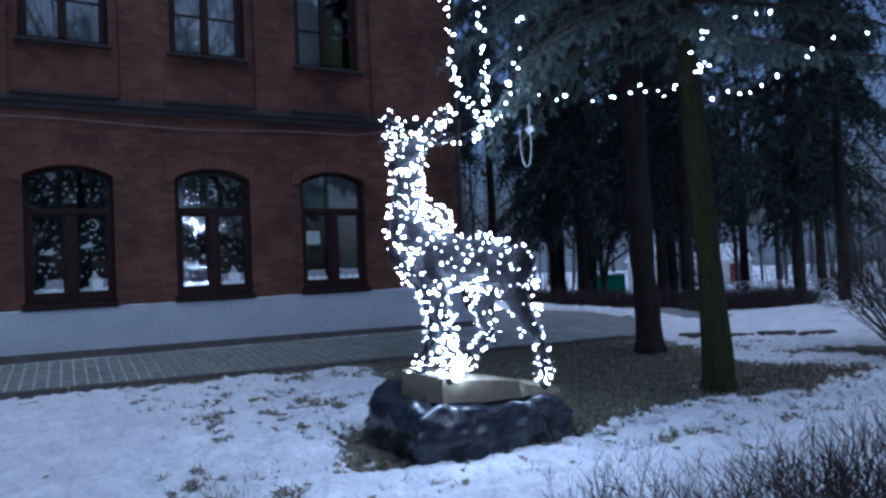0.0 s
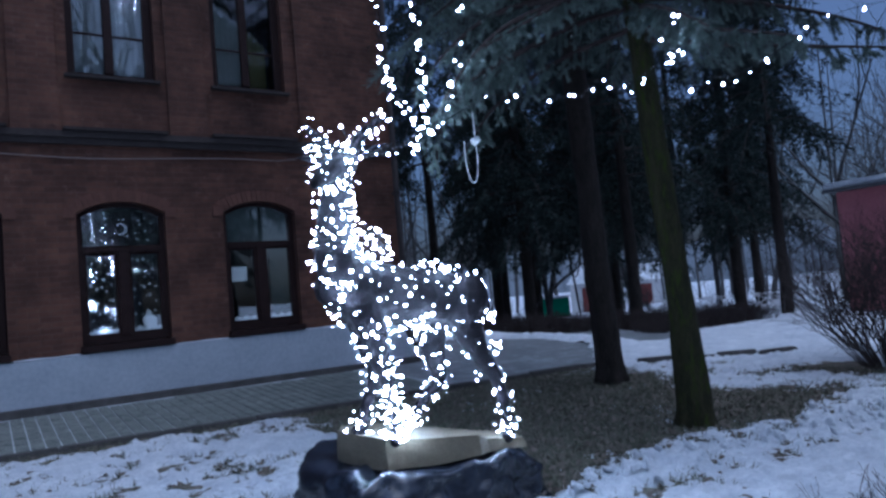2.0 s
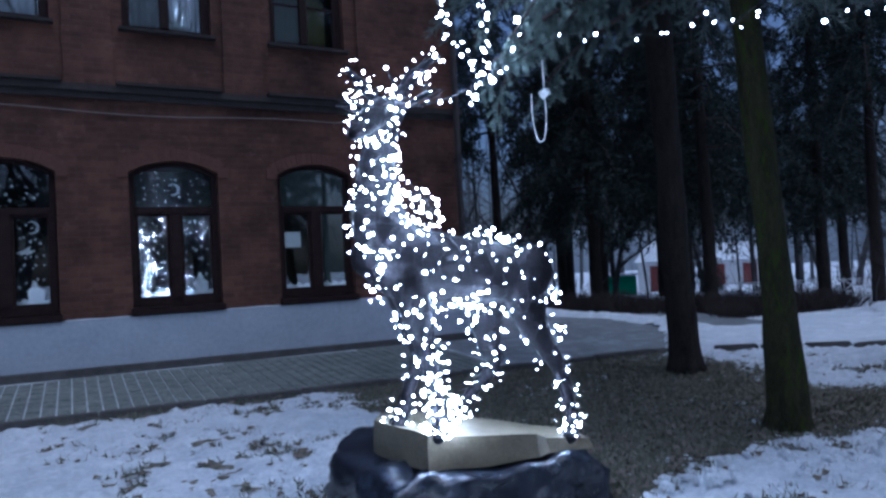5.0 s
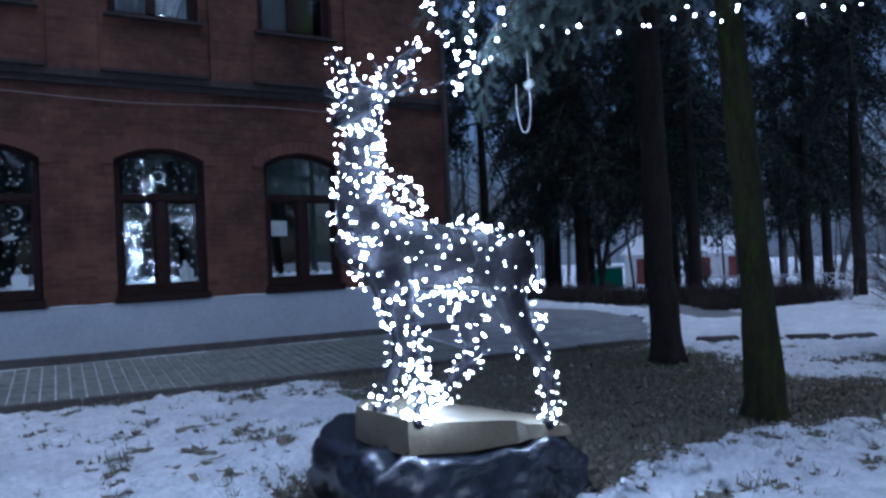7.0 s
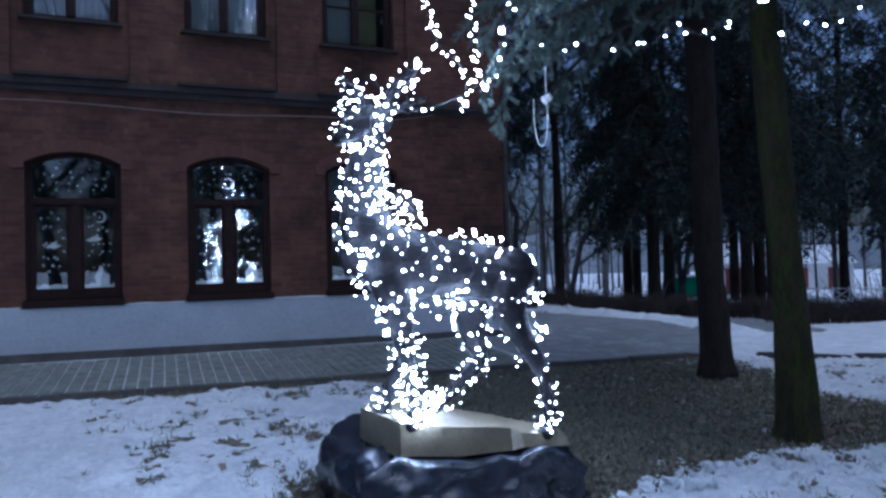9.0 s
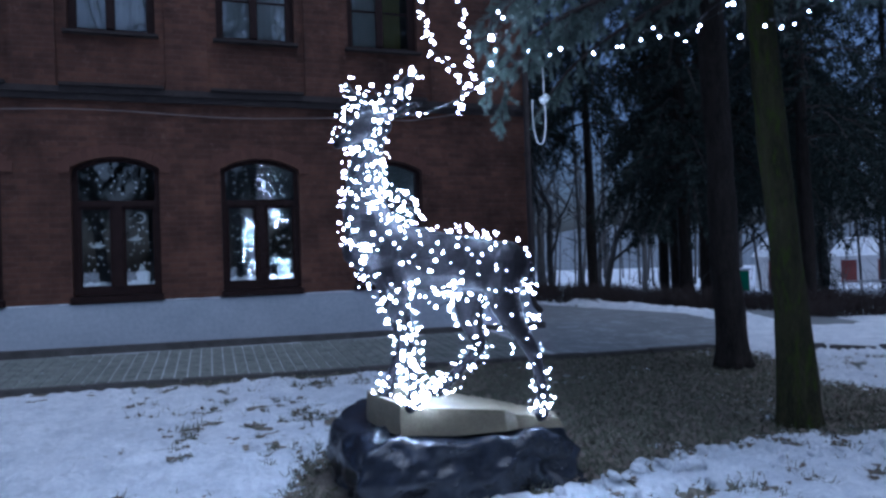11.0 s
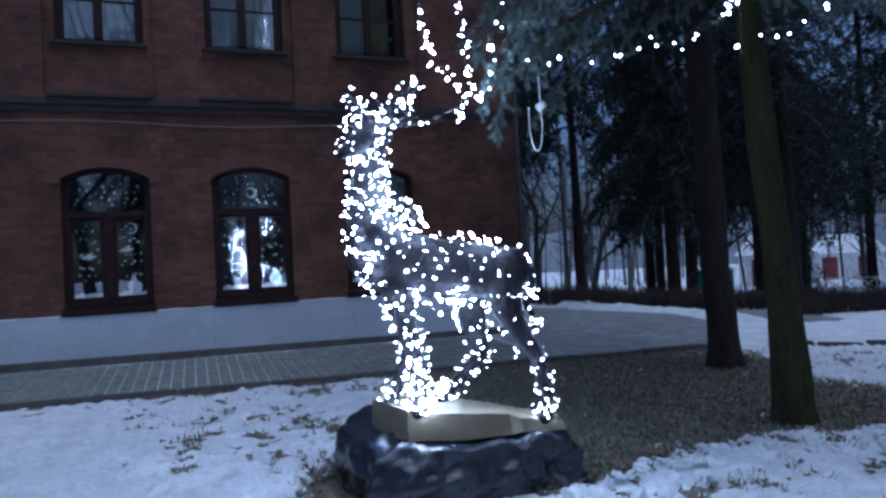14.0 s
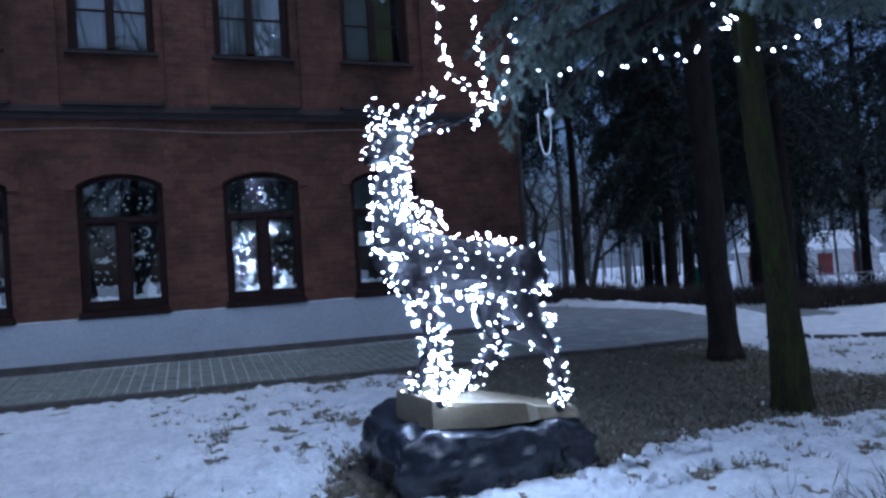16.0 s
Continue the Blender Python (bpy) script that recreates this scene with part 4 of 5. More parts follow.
t2_path = [(5.79, 5.24, -0.06), (5.76, 5.22, 0.6), (5.66, 5.2, 1.6), (5.58, 5.21, 2.8), (5.5, 5.22, 4.2), (5.42, 5.26, 7.0), (5.4, 5.26, 11.0)]
near_spruce("blue spruce with a green mossy trunk standing in bare lawn", t2_path, [0.165, 0.134, 0.117, 0.105, 0.096, 0.075, 0.03], MOSSY, [
    [(5.5, 5.25, 3.9), (4.7, 5.35, 3.6), (3.9, 5.45, 3.15), (3.25, 5.45, 2.65)],
    [(4.4, 5.4, 3.45), (3.9, 5.6, 3.1), (3.55, 5.65, 2.75), (3.45, 5.65, 2.4)],
    [(4.5, 5.38, 3.5), (3.9, 5.2, 3.2), (3.45, 5.15, 2.95), (3.15, 5.2, 2.7)],
    [(4.5, 5.2, 3.8), (3.9, 5.3, 3.6), (3.5, 5.4, 3.3), (3.2, 5.5, 2.95)],
    [(4.3, 4.8, 3.6), (3.8, 4.95, 3.4), (3.4, 4.95, 3.1), (3.1, 4.95, 2.75)],
    [(5.5, 5.25, 3.7), (4.8, 5.6, 3.4), (4.2, 5.75, 3.0), (3.8, 5.75, 2.55)],
    [(5.5, 5.25, 4.1), (4.7, 4.9, 3.8), (3.9, 4.7, 3.4), (3.2, 4.65, 3.0)],
    [(5.5, 5.25, 3.9), (4.9, 4.6, 3.55), (4.4, 4.0, 3.2), (4.0, 3.5, 2.85)],
    [(5.5, 5.25, 3.7), (5.2, 4.6, 3.4), (4.9, 3.9, 3.1), (4.6, 3.3, 2.8)],
    [(5.5, 5.25, 3.6), (5.6, 4.5, 3.3), (5.7, 3.8, 3.05), (5.7, 3.1, 2.8)],
    [(5.5, 5.25, 4.3), (4.9, 5.1, 4.2), (4.2, 5.1, 3.95), (3.5, 5.1, 3.55)],
    [(5.5, 5.25, 4.5), (4.8, 4.4, 4.4), (4.2, 3.8, 4.1), (3.7, 3.4, 3.7)],
    [(5.5, 5.25, 4.4), (5.3, 4.3, 4.3), (5.0, 3.5, 4.0), (4.8, 2.9, 3.6)],
    [(5.5, 5.25, 4.0), (6.2, 4.6, 3.8), (6.7, 4.0, 3.5), (7.1, 3.5, 3.1)],
    [(5.5, 5.25, 4.4), (4.9, 5.8, 4.4), (4.3, 6.2, 4.2), (3.8, 6.5, 3.8)],
    [(5.5, 5.25, 4.6), (5.0, 4.9, 4.7), (4.3, 4.5, 4.6), (3.6, 4.3, 4.3)],
], 11, BLUE_NEEDLE)
t1_path = [(7.17, 7.53, 0.02), (7.15, 7.53, 0.7), (7.11, 7.53, 2.0), (7.05, 7.53, 4.0), (6.9, 7.55, 8.0), (6.9, 7.55, 12.0)]
near_spruce("tall spruce with a dark brown bare trunk", t1_path, [0.185, 0.17, 0.162, 0.152, 0.1, 0.03], BARK, [
    [(6.95, 7.55, 5.0 + 0.25 * k), (6.95 + 1.1 * math.cos(a), 7.55 + 1.1 * math.sin(a), 4.9 + 0.25 * k), (6.95 + 2.3 * math.cos(a), 7.55 + 2.3 * math.sin(a), 4.2 + 0.25 * k)]
    for k, a in enumerate((3.3, 4.2, 5.2, 2.6, 0.2, 3.9, 4.8, 5.9))], 12, DARK_NEEDLE, per_twig=70, needle=0.05, width=0.009, reach=0.6, gap=0.07, canopy=(5.6, 11.5, 2.6))


def dark_spruce(seed, height, low, spread_r, droop=0.55):
    """A full-grown forest spruce: trunk and one crown of drooping sprays; built at the origin."""
    rng = np.random.default_rng(seed)
    t = tagged(new("spruce_tree"), "dark tall forest spruce with drooping boughs", "tree", "spruces of the wood")
    part("trunk", trunk_mesh([(0, 0, -0.4), (0.03, 0, 1.5), (0, 0.02, height * 0.5), (0, 0, height)], [0.2, 0.17, 0.12, 0.02], seed, 9), BARK, t, smooth=True)
    quads, boughs = [], bmesh.new()
    z = low
    while z < height - 0.5:
        f = 1 - (z - low) / (height - low)
        for k in range(rng.integers(3, 6)):
            a = rng.uniform(0, 2 * math.pi)
            r = spread_r * (0.25 + 0.75 * f) * rng.uniform(0.6, 1.1)
            tip = np.array((r * math.cos(a), r * math.sin(a), z - droop * r * rng.uniform(0.6, 1.2)))
            mid = np.array((r * 0.5 * math.cos(a), r * 0.5 * math.sin(a), z - 0.05 * r))
            line = smooth_path([(0, 0, z), mid, tip], 3)
            tube(boughs, line, [0.03, 0.026, 0.022, 0.018, 0.014, 0.01, 0.006], 3, False)
            q, tw = branch_sprays(rng, line, 0.75, 0.16, 0.035, 26, 0.13, 0.9)
            quads.append(q)
        z += rng.uniform(0.25, 0.5)
    part("bough", boughs, TWIG, t)
    quad_part("crown", np.concatenate(quads), DARK_NEEDLE, t)["kind"] = "stuff"
    return t


def bare_tree(seed, height, r0, forks=5):
    """A leafless tree of tapering forked limbs; built at the origin."""
    rnd = random.Random(seed)
    t = tagged(new("bare_tree"), "leafless winter tree with fine twigs, bark paled for haze", "tree", "bare trees of the park")
    trunk, twigs = bmesh.new(), bmesh.new()

    def grow(p, d, length, r, level):
        steps = 4
        line = [p]
        for _ in range(steps):
            d = (d + Vector((rnd.gauss(0, 0.09), rnd.gauss(0, 0.09), rnd.gauss(0.03, 0.05)))).normalized()
            line.append(line[-1] + d * length / steps)
        tube(trunk if level < 2 else twigs, line, [r * (1 - 0.12 * k) for k in range(steps + 1)], 7 if level == 0 else 4 if level < 3 else 3, False)
        if level >= forks:
            return
        for k in range(rnd.randint(2, 4)):
            at = line[-1] if k < 2 else line[rnd.randint(2, 3)]
            nd = (d + Vector((rnd.gauss(0, 0.55), rnd.gauss(0, 0.55), rnd.gauss(0.05, 0.3)))).normalized()
            grow(at, nd, length * rnd.uniform(0.55, 0.8), r * 0.52 * rnd.uniform(0.8, 1.1), level + 1)

    grow(Vector((0, 0, -0.4)), Vector((0, 0, 1)), height * 0.36, r0, 0)
    part("trunk", trunk, HAZED_BARK, t, smooth=True)
    part("branchwork", twigs, HAZED_BARK, t)["kind"] = "stuff"
    return t


def stand(maker, seeds, spots):
    """One tree of each seed, then copies of them at the other spots (x, y, turn, size)."""
    made = [maker(s) for s in seeds]
    for k, (x, y, turn, size) in enumerate(spots):
        m = pose(x, y, land(x, y), 0, 0, turn)
        src = made[k % len(made)]
        if k < len(made):
            src.matrix_world = m
            src.scale = (size, size, size)
        else:
            copy_thing(src, m).scale = (size, size, size)


stand(lambda s: dark_spruce(s, 15, {21: 3.0, 22: 6.0, 23: 4.4}[s], 2.9), (21, 22, 23), [
    (13.2, 16.0, 0, 1.0), (13.4, 21.0, 40, 1.0), (11.2, 26.0, 80, 1.1), (18.0, 17.5, 10, 1.1), (21.0, 13.0, 200, 1.0), (14.6, 13.4, 40, 0.95), (26.2, 17.9, 120, 1.35), (11.9, 23.5, 200, 1.0),
    (19.2, 22.5, 60, 1.1), (22.0, 20.8, 300, 1.2), (22.0, 28.0, 10, 1.2), (29.5, 23.0, 90, 1.2), (20.0, 26.0, 130, 1.2), (13.8, 28.0, 250, 1.1), (25.0, 25.0, 30, 1.2), (31.0, 20.0, 75, 1.2), (-5.5, -11.0, 20, 1.0), (3.5, -13.0, 80, 1.1), (9.5, -10.0, 140, 1.0), (-9.5, -13.0, 15, 1.0), (-1.5, -15.5, 70, 1.0), (6.5, -15.0, 130, 1.0), (13.0, -13.5, 200, 1.0), (-13.0, -10.0, 260, 1.0), (0.8, -18.0, 320, 1.1), (16.5, -9.0, 45, 1.0), (-6.0, -18.0, 95, 1.1)])
stand(lambda s: bare_tree(s, 12, 0.17), (31, 32, 33), [
    (12.0, 30.0, 0, 1.0), (29.0, 15.0, 30, 1.1), (20.3, 23.1, 50, 0.8), (20.6, 23.3, 170, 0.85), (20.1, 23.4, 260, 0.75), (13.5, 24.0, 10, 0.9), (16.5, 31.0, 30, 1.1), (21.0, 33.0, 60, 1.0), (26.0, 31.0, 90, 1.1), (30.0, 27.0, 120, 1.0), (34.0, 23.0, 150, 1.1), (36.0, 17.0, 200, 1.0),
    (33.0, 12.0, 240, 1.0), (14.5, 38.0, 280, 1.2), (20.0, 42.0, 320, 1.2), (28.0, 39.0, 20, 1.2), (36.0, 33.0, 50, 1.2), (42.0, 26.0, 80, 1.2), (44.0, 18.0, 110, 1.2), (10.5, 35.0, 140, 1.2),
    (17.0, 26.0, 70, 0.9), (24.5, 22.0, 10, 0.9), (30.0, 10.0, 33, 1.0), (40.0, 12.0, 66, 1.1), (24.0, 9.5, 99, 0.8), (-1.0, -9.0, 45, 1.7), (-9.0, -8.0, 135, 1.5), (6.0, -9.0, 225, 1.6), (0.8, -14.0, 300, 2.0), (-3.5, -15.0, 10, 1.9), (2.6, -8.0, 80, 1.6), (-5.0, -9.0, 190, 1.7), (9.0, -12.0, 20, 1.9)])


def far_wood():
    """Close-grown bare trunks and brush beyond the park, in bark paled for haze."""
    rnd = random.Random(77)
    wood = bmesh.new()
    for k in range(210):
        a, r = radians(rnd.uniform(8, 82)), 24 + 56 * math.sqrt(rnd.random())
        x, y = 1 + r * math.sin(a), 1 + r * math.cos(a)
        if x < 9 or (14 < x < 27 and 0 < y < 8) or math.hypot(x - 38, y - 32) < 5:
            continue
        z, h, w = land(x, y) - 0.1, rnd.uniform(7, 15), rnd.uniform(0.05, 0.16)
        lean = Vector((rnd.gauss(0, 0.05), rnd.gauss(0, 0.05), 1))
        base = Vector((x, y, z))
        tube(wood, [base, base + lean * h * 0.4, base + lean * h], [w, w * 0.75, w * 0.2], 5, False)
        for _ in range(9):
            p = base + lean * h * rnd.uniform(0.12, 0.9)
            d = Vector((rnd.gauss(0, 1), rnd.gauss(0, 1), rnd.uniform(0.2, 1.2))).normalized() * rnd.uniform(0.8, 2.6)
            q = p + d
            tube(wood, [p, p + d * 0.5, q], [w * 0.28, w * 0.2, w * 0.07], 3, False)
            for _ in range(2):
                e = Vector((rnd.gauss(0, 1), rnd.gauss(0, 1), rnd.uniform(0, 1))).normalized() * rnd.uniform(0.5, 1.2)
                s = p + d * rnd.uniform(0.3, 0.9)
                tube(wood, [s, s + e], [w * 0.13, w * 0.05], 3, False)
    for k in range(700):
        a, r = radians(rnd.uniform(8, 75)), 20 + 45 * math.sqrt(rnd.random())
        x, y = 1 + r * math.sin(a), 1 + r * math.cos(a)
        if x < 9 or (14 < x < 27 and 0 < y < 8) or rnd.random() < 0.5 + noise.noise((x * 0.15, y * 0.15, 0)):
            continue
        p = Vector((x, y, land(x, y) - 0.05))
        d = Vector((rnd.gauss(0, 0.35), rnd.gauss(0, 0.35), 1)) * rnd.uniform(0.5, 2.2)
        tube(wood, [p, p + d * 0.6, p + d + Vector((rnd.gauss(0, 0.2), rnd.gauss(0, 0.2), 0))], [0.025, 0.018, 0.008], 3, False)
    tagged(part("far_wood", wood, HAZED_BARK), "close-grown bare trunks and brush, paled for haze, beyond the park", "wood", kind="stuff")


far_wood()
# edge of the woods; dusk haze is painted into its pale grey colour
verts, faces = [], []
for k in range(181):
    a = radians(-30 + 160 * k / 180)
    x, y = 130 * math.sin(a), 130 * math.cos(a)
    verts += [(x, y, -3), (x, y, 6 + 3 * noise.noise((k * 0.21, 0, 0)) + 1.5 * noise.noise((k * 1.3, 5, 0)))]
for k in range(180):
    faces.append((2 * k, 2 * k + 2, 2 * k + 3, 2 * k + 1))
tagged(mesh_part("backdrop", verts, faces, mottled("hazed_wood", (0.2, 0.22, 0.24), (0.36, 0.385, 0.41), 0.4, 1.0, 0.0, flow=(3, 3, 0.3))), "distant edge of winter woods, haze painted in as grey", "backdrop", kind="structure")

sapling = dark_spruce(24, 8.0, 0.5, 2.4, 0.25)
sapling.matrix_world = pose(21.3, 19.2, land(21.3, 19.2))
sapling.scale = (0.34, 0.34, 0.34)
sapling["label"] = "small young spruce growing in the park"

# ---- park behind the house: hedges, sheds, shrubs ----
def shrub(name, label, stems, height, spread_r, seed, mat=TWIG, category="shrub", forks=3, r0=0.007, foot=0.7, lean=0.5):
    """Bare twiggy shrub built of many forked stems round the origin."""
    rnd = random.Random(seed)
    s = tagged(new(name), label, category)
    bm = bmesh.new()

    def grow(p, d, length, r, level):
        q = p + d * length * 0.5
        e = q + (d + Vector((rnd.gauss(0, 0.18), rnd.gauss(0, 0.18), rnd.gauss(0.03, 0.1)))).normalized() * length * 0.5
        tube(bm, [p, q, e], [r, r * 0.8, r * 0.55], 3, False)
        if level < forks:
            for k in range(rnd.randint(2, 3)):
                nd = (d + Vector((rnd.gauss(0, 0.5), rnd.gauss(0, 0.5), rnd.gauss(0.15, 0.3)))).normalized()
                grow(e if k < 2 else q, nd, length * rnd.uniform(0.5, 0.8), r * 0.6, level + 1)

    for _ in range(stems):
        a, rr = rnd.uniform(0, 2 * math.pi), spread_r * math.sqrt(rnd.random())
        d = Vector((math.cos(a) * rr / spread_r * lean, math.sin(a) * rr / spread_r * lean, 1)).normalized()
        grow(Vector((rr * foot * math.cos(a), rr * foot * math.sin(a), -0.03)), d, height * 0.42 * rnd.uniform(0.8, 1.1), r0, 0)
    part("branchwork", bm, mat, s)["kind"] = "stuff"
    return s


# clipped bare hedge beside the path, close to the camera
first = None
rnd = random.Random(5)
for k in range(9):
    u = k / 8
    m = pose(1.78 + 2.0 * u, 2.36 - 0.2 * u + rnd.uniform(-0.08, 0.08), 0.02, 0, 0, rnd.uniform(0, 360))
    if first is None:
        first = shrub("hedge_shrub", "dark leafless clipped hedge shrub standing in snow", 34, 0.62, 0.26, 50, category="shrub", r0=0.006)
        tagged(first, group="clipped hedge")
        first.matrix_world = m
    else:
        copy_thing(first, m).scale = (1, 1, 0.8 + 0.35 * u)

# long low hedge across the park
first = None
line = smooth_path([(10.6, 20.0, 0), (10.9, 17.0, 0), (11.1, 14.8, 0), (11.5, 13.0, 0), (12.6, 11.9, 0), (13.8, 11.0, 0), (15.2, 10.6, 0)], 5)
for k, p in enumerate(line):
    m = pose(p.x, p.y, land(p.x, p.y), 0, 0, 47 * k)
    if first is None:
        first = shrub("park_hedge", "dense dark bare park hedge above snow", 60, 0.68, 0.7, 60, category="hedge", forks=3, r0=0.012)
        tagged(first, group="park hedge")
        first.matrix_world = m
    else:
        copy_thing(first, m)
# bush with arching stems beside the red building
bush = shrub("bare_bush", "large bare bush with arching stems in snow", 105, 1.9, 1.45, 70, category="bush", forks=5, r0=0.011, foot=0.25, lean=0.95)
bush.matrix_world = pose(9.75, 5.2, 0.0)
small = shrub("round_bush", "small round brown bush capped with snow", 90, 0.5, 0.4, 71, category="bush", forks=3, r0=0.008)
small.matrix_world = pose(12.2, 11.0, 0.0)


def shed(x, y, turn, w, d, h, label):
    s = tagged(new("shed"), label, "shed", "park sheds")
    wall = bmesh.new()
    box(wall, -w / 2, w / 2, -d / 2, d / 2, -0.3, h)
    part("wall", wall, WHITEWASH, s)
    roof = bmesh.new()
    e = 0.25
    prism(roof, [(-w / 2 - e, h), (w / 2 + e, h), (w / 2 - 0.8, h + 1.35), (-w / 2 + 0.8, h + 1.35)], -d / 2 - e, d / 2 + e)
    for v in roof.verts:
        if v.co.z > h + 0.5:
            v.co.y *= 0.25
    part("roof", roof, SNOW, s, "roof under thick snow")
    n = max(1, int(w / 2.2))
    for k in range(n):
        cx = -w / 2 + (k + 0.5) * w / n
        dr = boxed("door", cx - 0.5, cx + 0.5, -d / 2 - 0.05, -d / 2 - 0.003, -0.1, h - 0.3, RED_WOOD, s, "dark red boarded door")
        for j in range(4):
            boxed("board", cx - 0.48 + 0.24 * j, cx - 0.48 + 0.24 * j + 0.225, -d / 2 - 0.075, -d / 2 - 0.053, -0.08, h - 0.33, RED_WOOD, dr)
    s.matrix_world = pose(x, y, land(x, y) + 0.1, 0, 0, turn)
    return s


shed(47.46, 39.08, -50, 4.6, 3.4, 1.95, "white shed with dark red doors and snowy roof")
shed(36.6, 36.6, -45, 2.6, 2.6, 2.0, "small white shed with snowy roof")
green = tagged(new("green_booth"), "green painted metal booth among the trees", "booth")
boxed("body", -1.1, 1.1, -0.8, 0.8, 0, 1.15, GREEN_PAINT, green, bevel=0.03)
boxed("roof", -1.2, 1.2, -0.9, 0.9, 1.153, 1.25, SNOW, green, "snow on the roof")
green.matrix_world = pose(27.5, 30.9, land(27.5, 30.9), 0, 0, -42)

red = tagged(new("red_building"), "low pinkish red building with a snowy roof edge", "building", kind="structure")
boxed("wall", 15.5, 27.0, 2.0, 8.5, -0.2, 2.75, PINK_WALL, red)
boxed("roof", 15.3, 27.2, 1.8, 8.7, 2.753, 2.82, ROOF, red)
boxed("roof_snow", 15.3, 27.2, 1.8, 8.7, 2.824, 2.96, SNOW, red, "snow on the roof", bevel=0.04)

fence = tagged(new("lattice_fence"), "low white lattice fence across the snow", "fence", kind="structure")
fa, fb = Vector((25.0, 21.5, 0)), Vector((32.5, 16.0, 0))
for k in range(16):
    p, q = fa.lerp(fb, k / 16), fa.lerp(fb, (k + 1) / 16)
    zp, zq = land(p.x, p.y), land(q.x, q.y)
    for a, b in (((p.x, p.y, zp), (p.x, p.y, zp + 0.62)), ((p.x, p.y, zp + 0.1), (q.x, q.y, zq + 0.52)), ((p.x, p.y, zp + 0.52), (q.x, q.y, zq + 0.1)), ((p.x, p.y, zp + 0.55), (q.x, q.y, zq + 0.55))):
        bm = bmesh.new()
        tube(bm, [a, b], 0.022, 5)
        part("slat", bm, WHITEWASH, fence)

# ---- lights slung in the spruce ----
def slung(label, points, count, seed):
    rnd = random.Random(seed)
    g = tagged(new("light_garland"), label, "string lights", "light garlands in the spruce")
    line = smooth_path(points, 10)
    bm = bmesh.new()
    tube(bm, line, 0.0022, 4)
    part("wire", bm, WIRE, g)
    n = len(line) - 1
    for c in range(count):
        s = min(0.999, max(0.0, (c + 0.5 + rnd.uniform(-0.75, 0.75)) / count)) * n
        i = min(int(s), n - 1)
        p = line[i].lerp(line[i + 1], s - i)
        bulb(g, p + Vector((rnd.gauss(0, 0.02), rnd.gauss(0, 0.02), rnd.choice((-0.03, -0.025, 0.02)))), rnd.choice((1.0, 1.2, 1.4, 1.5, 2.2)))
    return g


slung("white string lights slung below the spruce boughs", [(3.02, 5.1, 2.55), (3.18, 4.62, 2.66), (3.35, 4.45, 2.64), (3.45, 4.27, 2.6), (3.6, 4.18, 2.59), (3.62, 4.03, 2.64), (3.74, 3.94, 2.58), (3.8, 3.9, 2.63), (3.85, 3.6, 2.7), (3.71, 3.43, 2.37)], 17, 81)
slung("white string lights climbing the spruce boughs", [(3.86, 3.43, 2.51), (3.84, 3.24, 2.47), (4.0, 3.0, 2.6), (4.3, 2.9, 2.75), (4.6, 2.7, 2.8)], 12, 82)
slung("white string lights hanging down through the spruce boughs", [(2.93, 5.15, 2.42), (2.95, 5.1, 2.62), (2.72, 5.0, 2.78), (2.66, 5.0, 2.98), (2.64, 4.98, 3.3), (2.6, 4.95, 3.8), (2.7, 5.0, 5.0), (2.9, 5.0, 6.2), (3.1, 5.0, 7.1), (3.33, 5.0, 8.3), (3.8, 5.05, 9.6), (4.6, 5.2, 10.4), (5.4, 5.26, 10.8)], 120, 83)
slung("white string lights hanging down through the spruce boughs", [(3.1, 5.13, 2.57), (2.95, 5.0, 2.72), (2.87, 4.85, 3.0), (2.85, 4.85, 3.4), (2.84, 4.85, 3.9), (2.95, 4.9, 5.2), (3.2, 4.9, 6.6), (3.4, 4.95, 7.8), (4.0, 5.05, 9.4), (5.4, 5.26, 10.7)], 100, 84)
slung("white string lights hanging down through the spruce boughs", [(3.1, 5.13, 2.57), (3.05, 4.75, 2.79), (3.08, 4.7, 3.1), (3.1, 4.6, 3.5)], 10, 86)
slung("white string lights hanging through the spruce boughs", [(3.8, 3.85, 2.62), (3.95, 3.71, 2.73), (3.77, 3.64, 2.84), (3.9, 3.5, 3.0), (4.1, 3.2, 3.0)], 12, 85)

# two bright lamps among the strings
for spot in ((3.117, 5.181, 2.577), (3.017, 4.748, 2.788), (2.94, 5.1, 2.44)):
    lantern = tagged(new("cluster_lamp"), "bright white cluster lamp hanging in the spruce", "lamp", "cluster lamps in the spruce")
    lantern.location = spot
    for k in range(7):
        a = k * 2.4
        bulb(lantern, (0.008 * math.cos(a), 0.008 * math.sin(a), 0.004 * (k - 3)), 1.9)
    bm = bmesh.new()
    tube(bm, [(0, 0, 0.012), (0, 0, 0.05), (0.006, 0.004, 0.12)], [0.007, 0.005, 0.002], 6)
    part("holder", bm, WIRE, lantern)

# feed cable from the deer to the spruce, and a socket hanging in a loop
feed = tagged(new("feed_cable"), "thin dark cable from the deer up to the spruce", "cable")
bm = bmesh.new()
tube(bm, smooth_path([(2.45, 5.0, 2.33), (2.75, 5.15, 2.42), (3.1, 5.3, 2.6), (3.5, 5.5, 2.9)], 6), 0.005, 5)
part("wire", bm, WIRE, feed)
sock = tagged(new("cable_socket"), "small white cable socket hanging in a white loop", "socket")
bm = bmesh.new()
bmesh.ops.create_cone(bm, cap_ends=True, segments=14, radius1=0.032, radius2=0.026, depth=0.06, matrix=pose(3.76, 5.5, 2.62, 70, 0, 20))
part("socket_body", bm, WHITE_WIRE, sock, smooth=True)
bm = bmesh.new()
